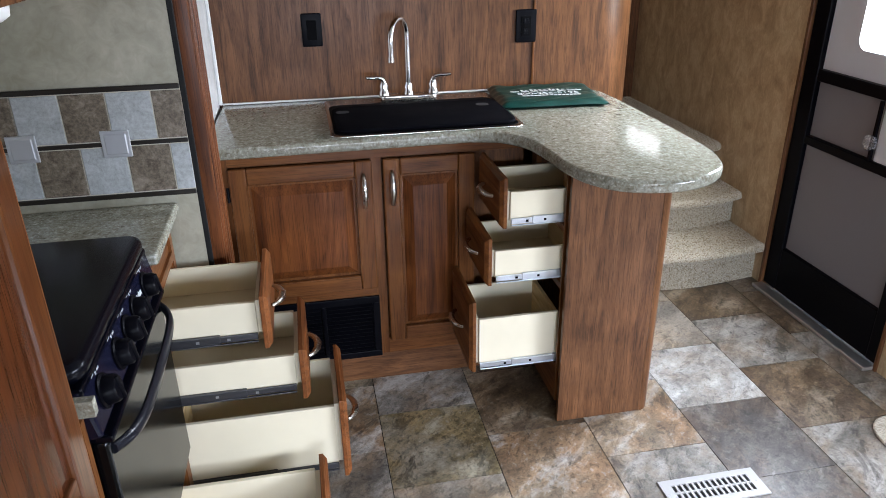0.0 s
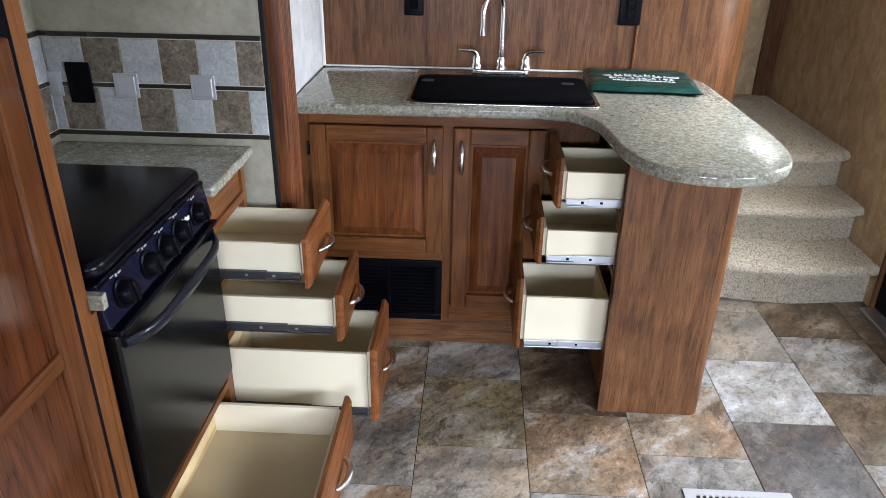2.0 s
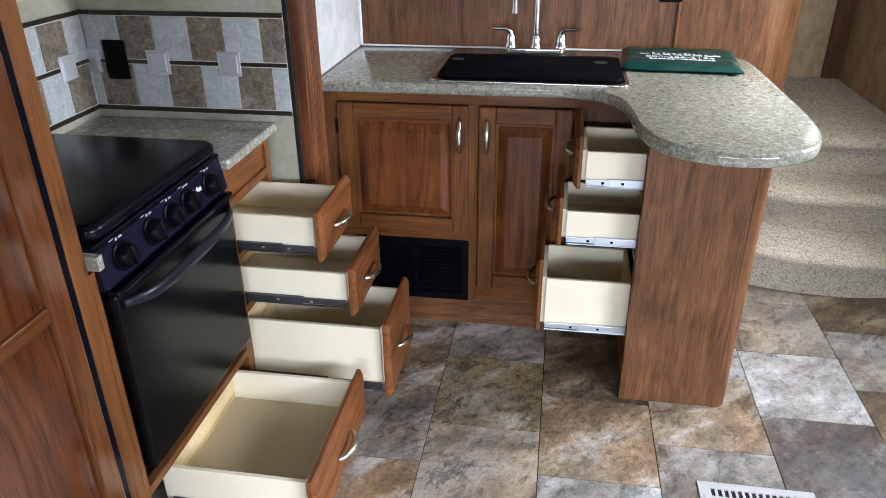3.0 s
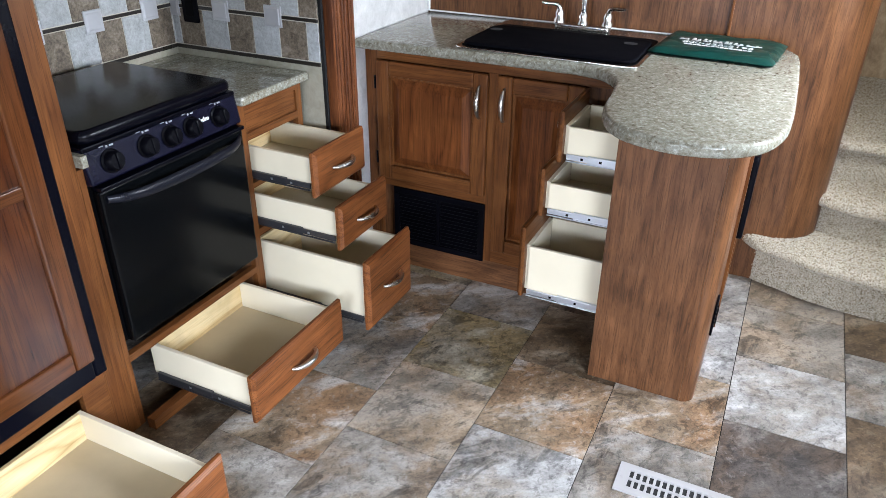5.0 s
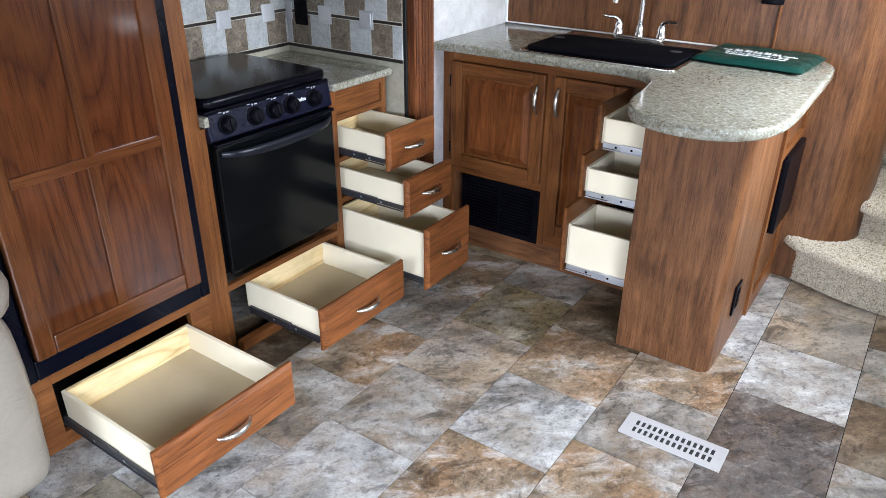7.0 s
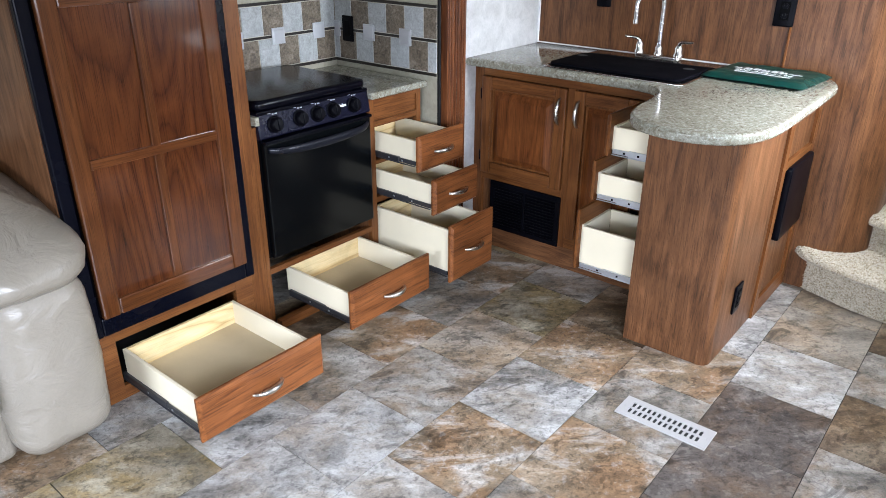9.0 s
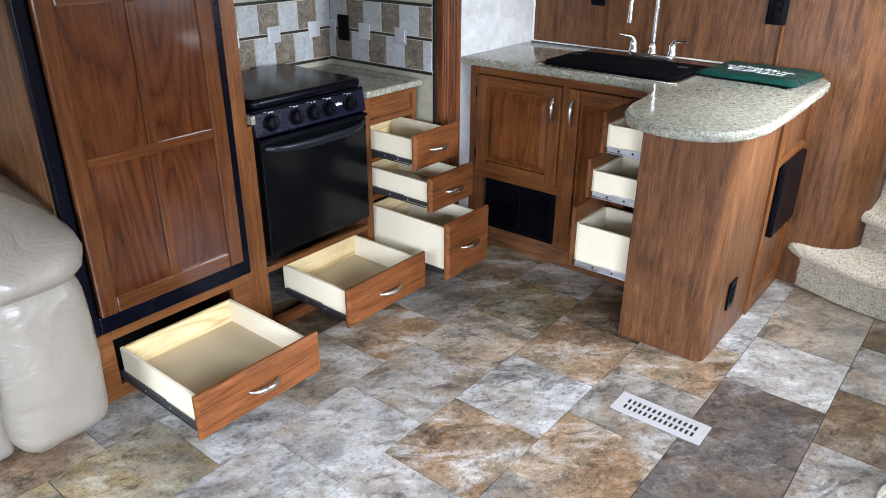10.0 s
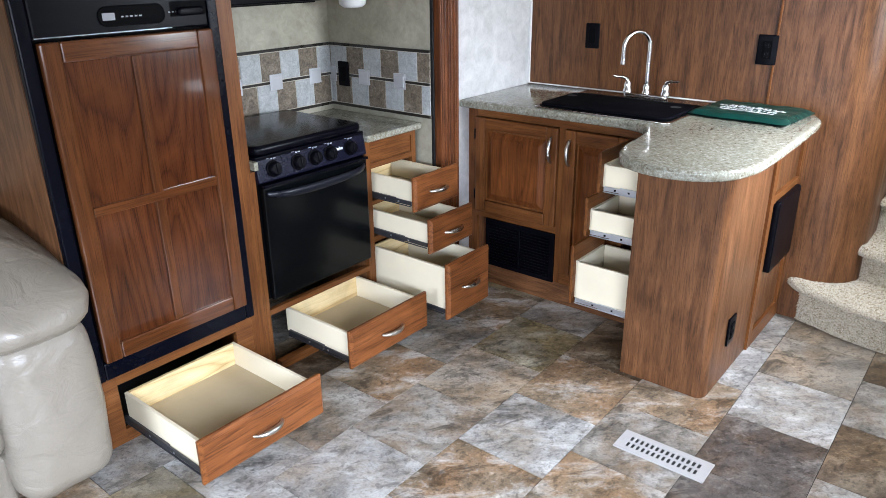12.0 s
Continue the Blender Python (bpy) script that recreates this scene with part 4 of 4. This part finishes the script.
# ---------------------------------------------------------------- slide-out: refrigerator, range, drawers
FX = -0.085
cabf = thing("refrigerator_cabinet", (-0.36, -1.5, 0), "stained wooden cabinet round the refrigerator with an open drawer", "cabinet")
part("side_panel", box(-0.628, FX - 0.002, -1.846, -1.8305, 0.0, CEIL_Z - 0.002), PANEL_Z, cabf, "wood-grain cabinet side panel")
part("side_panel", box(-0.628, FX, -1.2265, -1.155, 0.0, CEIL_Z - 0.002, 0.001), OAK_Z, cabf)
for y0, y1, z0, z1 in ((-1.8305, -1.765, 0.0, 0.266), (-1.300, -1.2265, 0.0, 0.266), (-1.765, -1.300, 0.0, 0.050), (-1.765, -1.300, 0.222, 0.266)):
    part("base_frame", box(FX - 0.02, FX, y0, y1, z0, z1, 0.001), OAK_Y, cabf)
part("top_rail", box(FX - 0.02, FX, -1.8305, -1.2265, 1.76, CEIL_Z - 0.002), OAK_Y, cabf)
# near-black board: the shade under the refrigerator is put into its colour
part("inner_floor", box(-0.62, FX - 0.021, -1.8295, -1.2275, 0.01, 0.02), VOID_SHADE, cabf)
drawer(cabf, facing("east", FX, -1.765, 0.048), 0.479, 0.156, 0.436, 0.45, "open empty drawer under the refrigerator", 0.100, rail=DARK_ZINC)

fridge = thing("refrigerator", (-0.36, -1.5, 0.28), "refrigerator with wood-panelled door in a black frame", "refrigerator")
part("door_core", box(FX - 0.0035, FX + 0.0195, -1.798, -1.268, 0.336, 1.306), BLACK_MATT, fridge)
part("body", box(-0.61, FX - 0.004, -1.825, -1.235, 0.268, 1.75), BLACK_MATT, fridge)
for y0, y1, z0, z1 in ((-1.844, -1.803, 0.266, 1.76), (-1.262, -1.226, 0.266, 1.76), (-1.803, -1.262, 0.266, 0.328)):
    part("frame_strip", box(FX - 0.003, FX + 0.024, y0, y1, z0, z1, 0.005), STRIP_BLACK, fridge, "black frame strip")
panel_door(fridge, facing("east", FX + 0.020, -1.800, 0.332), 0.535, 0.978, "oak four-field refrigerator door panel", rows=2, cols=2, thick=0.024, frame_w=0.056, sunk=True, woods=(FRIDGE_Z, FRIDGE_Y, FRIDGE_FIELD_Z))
part("control_panel", box(FX, FX + 0.022, -1.802, -1.263, 1.316, 1.433, 0.006), BLACK, fridge, "black control strip")
part("trim_bar", box(FX + 0.0225, FX + 0.028, -1.801, -1.395, 1.319, 1.322, 0.001), ZINC, fridge, "thin bright trim bar")
cp = part("display", moved(prism(rounded(-1.618, -1.412, 1.336, 1.393, 0.026), 0, 0.005, 0.002), Matrix(((0, 0, 1, FX + 0.0225), (1, 0, 0, 0), (0, 1, 0, 0), (0, 0, 0, 1)))), BLACK_MATT, fridge, "glossy display panel", smooth=40)
ic = bmesh.new()
box(FX + 0.0276, FX + 0.0282, -1.607, -1.570, 1.354, 1.374, bm=ic)
for k in range(5):
    box(FX + 0.0276, FX + 0.0282, -1.552 + 0.014 * k, -1.544 + 0.014 * k, 1.36, 1.364, bm=ic)
    box(FX + 0.0276, FX + 0.0282, -1.401 + 0.012 * k, -1.395 + 0.012 * k, 1.364, 1.367, bm=ic)
part("marking", ic, MARK_GREY, cp)
part("upper_bar", box(FX + 0.0225, FX + 0.028, -1.801, -1.62, 1.428, 1.432, 0.001), ZINC, fridge, "thin bright trim bar")
part("latch_slot", box(FX + 0.0224, FX + 0.0236, -1.392, -1.268, 1.352, 1.395, 0.0005), BLACK_MATT, fridge)
part("latch", moved(prism(rounded(-1.375, -1.285, 1.353, 1.378, 0.012), 0, 0.02, 0.006), Matrix(((0, 0, 1, FX + 0.0225), (1, 0, 0, 0), (0, 1, 0, 0), (0, 0, 0, 1)))), BLACK, fridge, "black door latch", smooth=40)
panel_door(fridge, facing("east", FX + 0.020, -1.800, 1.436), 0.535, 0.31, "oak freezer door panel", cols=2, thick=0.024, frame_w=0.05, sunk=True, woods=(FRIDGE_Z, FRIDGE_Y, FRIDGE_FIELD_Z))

SY0, SY1 = -1.137, -0.588
cabr = thing("range_cabinet", (-0.36, -0.72, 0), "stained wooden cabinet round the range with open drawers", "cabinet")
part("stile", box(FX - 0.02, FX, -1.1545, SY0 - 0.0005, 0.0, 0.802), OAK_Z, cabr)
part("stile", box(FX - 0.02, FX, SY1 + 0.002, -0.548, 0.03, 0.802), OAK_Z, cabr)
part("stile", box(FX - 0.02, FX, -0.285, -0.257, 0.03, 0.802), OAK_Z, cabr)
part("side_panel", box(-0.625, FX - 0.0205, -0.270, -0.257, 0.03, 0.802), PANEL_Z, cabr)
part("divider", box(-0.625, FX - 0.0205, SY1 + 0.002, SY1 + 0.012, 0.03, 0.802), PANEL_Z, cabr)
for z0, z1 in ((0.03, 0.093), (0.345, 0.370), (0.518, 0.536), (0.680, 0.704), (0.777, 0.802)):
    part("rail", box(FX - 0.02, FX, -0.548, -0.285, z0, z1), OAK_Y, cabr)
part("false_panel", box(FX - 0.02, FX - 0.008, -0.548, -0.285, 0.7045, 0.7765), OAK_Y, cabr, "recessed false drawer panel")
# near-black sheet paints the shade behind the open drawers
part("back_board", box(-0.627, -0.62, -1.09, -0.271, 0.03, 0.79), VOID_SHADE, cabr)
part("rail", box(FX - 0.02, FX, SY0 - 0.002, SY1 + 0.002, 0.222, 0.244), OAK_Y, cabr)
part("floor_lath", box(-0.060, -0.030, -1.15, -0.25, 0.0035, 0.040, 0.002), OAK_Y, cabr, "wooden lath along the floor edge")
drawer(cabr, facing("east", FX, -0.555, 0.535), 0.290, 0.148, 0.234, 0.36, "open drawer with pale sides", 0.092, rail=DARK_ZINC)
drawer(cabr, facing("east", FX, -0.555, 0.369), 0.290, 0.151, 0.314, 0.40, "open drawer with pale sides", 0.092, rail=DARK_ZINC)
drawer(cabr, facing("east", FX, -0.555, 0.091), 0.290, 0.255, 0.404, 0.44, "open deep drawer with pale sides", 0.195, rail=DARK_ZINC)
drawer(cabr, facing("east", FX, -1.056, 0.070), 0.444, 0.160, 0.339, 0.38, "open empty drawer below the oven", 0.105, rail=DARK_ZINC)

top2 = thing("countertop", (-0.32, -0.45, 0.838), "speckled laminate counter beside the range", "countertop")
part("slab", box(-0.6295, -0.055, SY1 + 0.002, -0.2405, 0.803, 0.831, 0.008, 3), LAMINATE, top2)
part("slab_end", box(-0.6295, -0.060, -1.1545, SY0 - 0.0005, 0.812, 0.842, 0.0003, 1), LAMINATE, top2)

cooker = thing("gas_range", (-0.33, -0.86, 0.28), "black gas range with closed cooktop cover and oven door", "range")
part("body", box(-0.58, -0.098, SY0, SY1, 0.284, 0.835, 0.003), BLACK_MATT, cooker)
# control panel leans back a little
cpm = Matrix.Translation((-0.098, SY0, 0.750)) @ Matrix.Rotation(radians(-10), 4, "Y")
panel = part("control_panel", moved(box(0, 0.03, 0.0, SY1 - SY0, 0, 0.096, 0.006), cpm), PANEL_NAVY, cooker, "black knob panel")
for y in (0.072, 0.188, 0.272, 0.351, 0.460):
    km = cpm @ Matrix.Translation((0.030, y, 0.044)) @ Matrix.Rotation(radians(90), 4, "Y")
    kb = lathe([(0.031, 0), (0.031, 0.004), (0.026, 0.006), (0.0245, 0.022), (0.020, 0.027)], (0, 0, 0), 20)
    join(kb, box(-0.021, 0.021, -0.004, 0.004, 0.020, 0.032, 0.002))
    part("knob", moved(kb, km), BLACK, panel, "black burner knob", smooth=40)
    mk = bmesh.new()
    box(0.031, 0.0314, y - 0.022, y - 0.008, 0.084, 0.087, bm=mk)
    box(0.031, 0.0314, y - 0.003, y + 0.003, 0.078, 0.084, bm=mk)
    box(0.031, 0.0314, y + 0.008, y + 0.020, 0.079, 0.083, bm=mk)
    part("marking", moved(mk, cpm), MARK_GREY, panel)
lg = bmesh.new()
for k in range(7):
    box(0.0305, 0.0312, 0.386 + 0.0055 * k, 0.390 + 0.0055 * k, 0.046, 0.059 if k in (0, 3) else 0.055, bm=lg)
part("badge", moved(lg, cpm), PRINT_WHITE, panel, "small pale badge")
cov = prism(rounded(-0.565, -0.078, SY0 + 0.004, SY1 - 0.004, 0.035), 0.852, 0.888, 0.015, 4)
part("cooktop_cover", cov, ENAMEL, cooker, "glossy black cooktop cover", smooth=50)
part("cooktop_edge", box(-0.575, -0.082, SY0 + 0.001, SY1 - 0.001, 0.836, 0.851, 0.004), ENAMEL, cooker)
odoor = part("oven_door", box(-0.097, -0.068, SY0 + 0.012, SY1 - 0.004, 0.288, 0.736, 0.006), OVEN_GLASS, cooker, "glossy black oven door")
part("vent_lip", box(-0.097, -0.058, SY0 + 0.012, SY1 - 0.004, 0.7365, 0.748, 0.003), ENAMEL, cooker)
# a broad bowed strip across the door
hb_ = bmesh.new()
rows_ = []
for k in range(25):
    s_ = 2 * k / 24 - 1
    x_, y_, z_ = -0.0685 + 0.034 * (1 - s_ ** 6), (SY0 + SY1) / 2 + 0.004 + 0.250 * s_, 0.711 - 0.012 * (1 - s_ * s_)
    tall = 0.011 + 0.006 * (1 - s_ * s_)
    rows_.append([hb_.verts.new((x_ + 0.008 * math.cos(radians(30 * j)), y_, z_ + tall * math.sin(radians(30 * j)))) for j in range(12)])
for p_, q_ in zip(rows_, rows_[1:]):
    for j in range(12):
        hb_.faces.new((p_[j], p_[(j + 1) % 12], q_[(j + 1) % 12], q_[j]))
hb_.faces.new(rows_[0])
hb_.faces.new(rows_[-1][::-1])
bmesh.ops.recalc_face_normals(hb_, faces=hb_.faces)
part("oven_handle", hb_, HANDLE_BLACK, odoor, "satin black bowed oven handle", smooth=50)

# the range stands a little proud of the cabinet face
cooker.location += Vector((0.005, 0.0, 0.002))

micro = thing("microwave", (-0.43, -0.86, 1.36), "black microwave hung above the range", "microwave")
part("body", box(-0.6285, -0.25, SY0 + 0.002, SY1, 1.358, 1.72, 0.006), BLACK, micro)
part("underside", box(-0.60, -0.28, SY0 + 0.03, SY1 - 0.03, 1.351, 1.3575), BLACK_MATT, micro)
overh = thing("overhead_cabinet", (-0.43, -0.38, 1.362), "stained wooden cabinet above the counter", "cabinet")
part("body", box(-0.6285, -0.27, SY1 + 0.003, -0.2415, 1.362, CEIL_Z - 0.002), OAK_Z, overh)
lampu = thing("puck_light", (-0.39, -0.305, 1.36), "white plastic light under the overhead cabinet", "light fixture")
part("shade", lathe([(0.040, 0.0), (0.058, 0.012), (0.062, 0.040), (0.055, 0.0495)], (-0.39, -0.305, 1.312), 24), WHITE_TRIM, lampu, smooth=50)

# ---------------------------------------------------------------- sofa
sofa = thing("sofa", (-0.2, -2.5, 0), "taupe leather sofa with a padded arm beside the refrigerator", "sofa")


def cushion(name, x0, x1, y0, y1, z0, z1, r, puff, label, sag=0.0):
    bm = box(x0, x1, y0, y1, z0, z1, r, 5)
    bmesh.ops.subdivide_edges(bm, edges=[e for e in bm.edges if e.calc_length() > 0.10], cuts=6, use_grid_fill=True)
    c = Vector(((x0 + x1) / 2, (y0 + y1) / 2, (z0 + z1) / 2))
    h = Vector(((x1 - x0) / 2, (y1 - y0) / 2, (z1 - z0) / 2))
    for v in bm.verts:
        q = Vector(((v.co[k] - c[k]) / h[k] for k in range(3)))
        for k in range(3):
            a, b = (k + 1) % 3, (k + 2) % 3
            if abs(q[k]) > 0.6:
                v.co[k] += math.copysign(puff * (1 - q[a] ** 2) * (1 - q[b] ** 2), q[k])
        n = noise.noise(v.co * 9) * 0.006 + noise.noise(v.co * 22) * 0.002
        v.co += (v.co - c).normalized() * n
    for v in bm.verts:
        v.co.z -= sag * max(0.0, v.co.x + 0.45) * (v.co.z - z0) / (z1 - z0)
    return part(name, bm, LEATHER, sofa, label, smooth=80)


cushion("arm", -0.55, 0.085, -2.14, -1.865, 0.04, 0.575, 0.075, 0.022, "taupe leather arm front")
cushion("arm_pad", -0.58, 0.105, -2.20, -1.845, 0.535, 0.80, 0.115, 0.03, "puffy leather arm pad", 0.22)
cushion("seat", -0.45, 0.05, -3.0, -2.13, 0.22, 0.48, 0.07, 0.03, "taupe leather seat cushion")
cushion("back", -0.72, -0.42, -3.0, -2.15, 0.35, 0.95, 0.09, 0.03, "taupe leather back cushion")
cushion("base", -0.55, 0.0, -3.0, -2.13, 0.04, 0.22, 0.03, 0.005, "taupe leather base")

# ---------------------------------------------------------------- floor register and mats
reg = thing("floor_register", (1.362, -0.73, 0), "pale painted metal floor register with slots", "floor register")
RM = Matrix.Translation((1.362, -0.730, 0))
rg = bmesh.new()
for x0, x1, y0, y1 in ((-0.15, -0.122, -0.053, 0.053), (0.122, 0.15, -0.053, 0.053), (-0.122, 0.122, 0.031, 0.053), (-0.122, 0.122, -0.053, -0.031), (-0.122, 0.122, -0.003, 0.003)):
    box(x0, x1, y0, y1, 0.0035, 0.0085, bm=rg)
for k in range(15):
    x = -0.122 + 0.244 * k / 14
    for y0, y1 in ((-0.031, -0.003), (0.003, 0.031)):
        box(x - 0.0034, x + 0.0034, y0, y1, 0.0035, 0.0082, bm=rg)
for x in (-0.137, 0.137):
    join(rg, lathe([(0.004, 0), (0.0035, 0.0012)], (x, 0, 0.0085), 10))
part("plate", moved(rg, RM), REGISTER, reg)
# flat near-black sheet in place of the duct's shaded depth
part("duct", moved(box(-0.1215, 0.1215, -0.0305, 0.0305, 0.0031, 0.0034), RM), VOID_SHADE, reg, "dark sheet for the shade below the slots")

mat_ = thing("entry_mat", (2.08, -0.665, 0.003), "small oval beige carpet mat near the entry door", "mat")
part("pile", prism([(2.082 + 0.105 * math.cos(radians(a)), -0.665 + 0.115 * math.sin(radians(a))) for a in range(0, 360, 10)], 0.0032, 0.014, 0.005, 3), CARPET, mat_, smooth=50)

# ---------------------------------------------------------------- tiled backsplash
def backsplash(name, m, length, first_upper, first_lower, squares, parent_label, start_brown):
    """Two rows of tiles between dark liners; u runs to the right, v is height, w out of the wall."""
    b = thing(name, m.translation, parent_label, "backsplash", "backsplash", "structure")
    part("grout_bed", moved(box(0.001, length - 0.001, 0.858, 1.138, 0.0005, 0.004), m), TILE_GROUT, b)
    for v, h in ((0.853, 0.013), (0.995, 0.011), (1.133, 0.013)):
        part("liner", moved(box(0.001, length - 0.001, v, v + h, 0.001, 0.009, 0.002), m), TILE_LINE, b, "thin dark liner tile")
    for row, (v0, v1, first) in enumerate(((1.009, 1.130, first_upper), (0.869, 0.992, first_lower))):
        k = 0
        while first + 0.109 * k < length:
            u0, u1 = max(0.001, first + 0.109 * k + 0.0015), min(length - 0.001, first + 0.109 * (k + 1) - 0.0015)
            if u1 - u0 > 0.006:
                brown = (k + row + start_brown) % 2
                part("tile", moved(box(u0, u1, v0, v1, 0.001, 0.007, 0.0012, 1), m), TILE_BROWN if brown else TILE_GREY, b)
            k += 1
    for u in squares:
        u0, u1 = max(0.001, u - 0.035), min(length - 0.001, u + 0.035)
        sq = box(u0, u1, 0.966, 1.036, 0.002, 0.011, 0.002)
        join(sq, raised(u0 + 0.008, u1 - 0.008, 0.974, 1.028, 0.011, 0.0125, 0.003))
        part("insert_tile", moved(sq, m), TILE_METAL, b, "small brushed metal insert tile")
    return b


backsplash("backsplash_end", facing("south", -0.63, -0.24, 0.0), 0.629, 0.011 - 0.109, 0.036 - 0.109, (0.011, 0.232, 0.453), "brown and grey stone tile backsplash on the end wall", 1)
backsplash("backsplash_back", facing("east", -0.63, -1.11, 0.0), 0.87, 0.87 - 0.109 * 9 + 0.02, 0.87 - 0.109 * 9 - 0.012, (0.088, 0.308, 0.528, 0.76), "brown and grey stone tile backsplash behind the range", 0)

# ---------------------------------------------------------------- floor
floor = structure("floor", box(-0.78, 3.06, -5.31, 1.96, -0.06, 0.0), GROUT, "stone-look vinyl floor in brown and grey squares", "floor")
TX, TY, JOINT = 0.331, 0.350, 0.0025
TINTS = {(-1, 0): "O", (-1, -1): "T", (-1, -2): "G", (-1, -3): "W", (-1, 1): "G", (0, 0): "B", (0, 1): "B", (0, -1): "M", (0, -2): "W", (0, -3): "M",
         (1, 0): "M", (1, -1): "G", (1, 1): "W", (1, 2): "W", (1, -2): "M", (2, 0): "W", (2, -1): "D", (2, -2): "D", (2, 1): "T", (2, 2): "T",
         (3, 0): "B", (3, 1): "G", (3, 2): "B", (3, -1): "G", (4, 0): "G", (4, 1): "B", (-2, 0): "M", (-2, -1): "G", (-2, -2): "M", (-2, 1): "O",
         (-2, -3): "G", (-3, -4): "W", (-3, -3): "M", (-3, -2): "B", (-3, -1): "B", (-2, -4): "W"}
tile_meshes = {}
pick = random.Random(5)


def floor_tile(x0, x1, y0, y1, tint):
    w, d = round(x1 - x0 - JOINT, 4), round(y1 - y0 - JOINT, 4)
    if w < 0.01 or d < 0.01:
        return
    if (w, d, tint) not in tile_meshes:
        bm = box(-w / 2, w / 2, -d / 2, d / 2, 0.0, 0.0030)
        top = [e for e in bm.edges if all(v.co.z > 0.001 for v in e.verts)]
        bmesh.ops.bevel(bm, geom=top, offset=0.0004, segments=1, affect="EDGES")
        me = bpy.data.meshes.new("tile")
        bm.to_mesh(me)
        bm.free()
        me.materials.append(SLATES[tint])
        tile_meshes[w, d, tint] = me
    ob = new("tile", tile_meshes[w, d, tint])
    ob.parent = floor
    ob.location = ((x0 + x1) / 2, (y0 + y1) / 2, 0.0)


for i in range(-5, 7):
    xa, xb = 0.783 + TX * i, 0.783 + TX * (i + 1)
    xa, xb = max(xa, -0.63), min(xb, 3.0)
    for j in range(-14, 4):
        ya = -0.54 + TY * j + (0.175 if i % 2 == 0 else 0.0)
        yb = ya + TY
        ya, yb = max(ya, -5.25), min(yb, 0.54)
        tint = TINTS.get((i, j)) or pick.choice("WGGBMTDO")
        if yb > ya:
            floor_tile(xa, xb, ya, yb, tint)
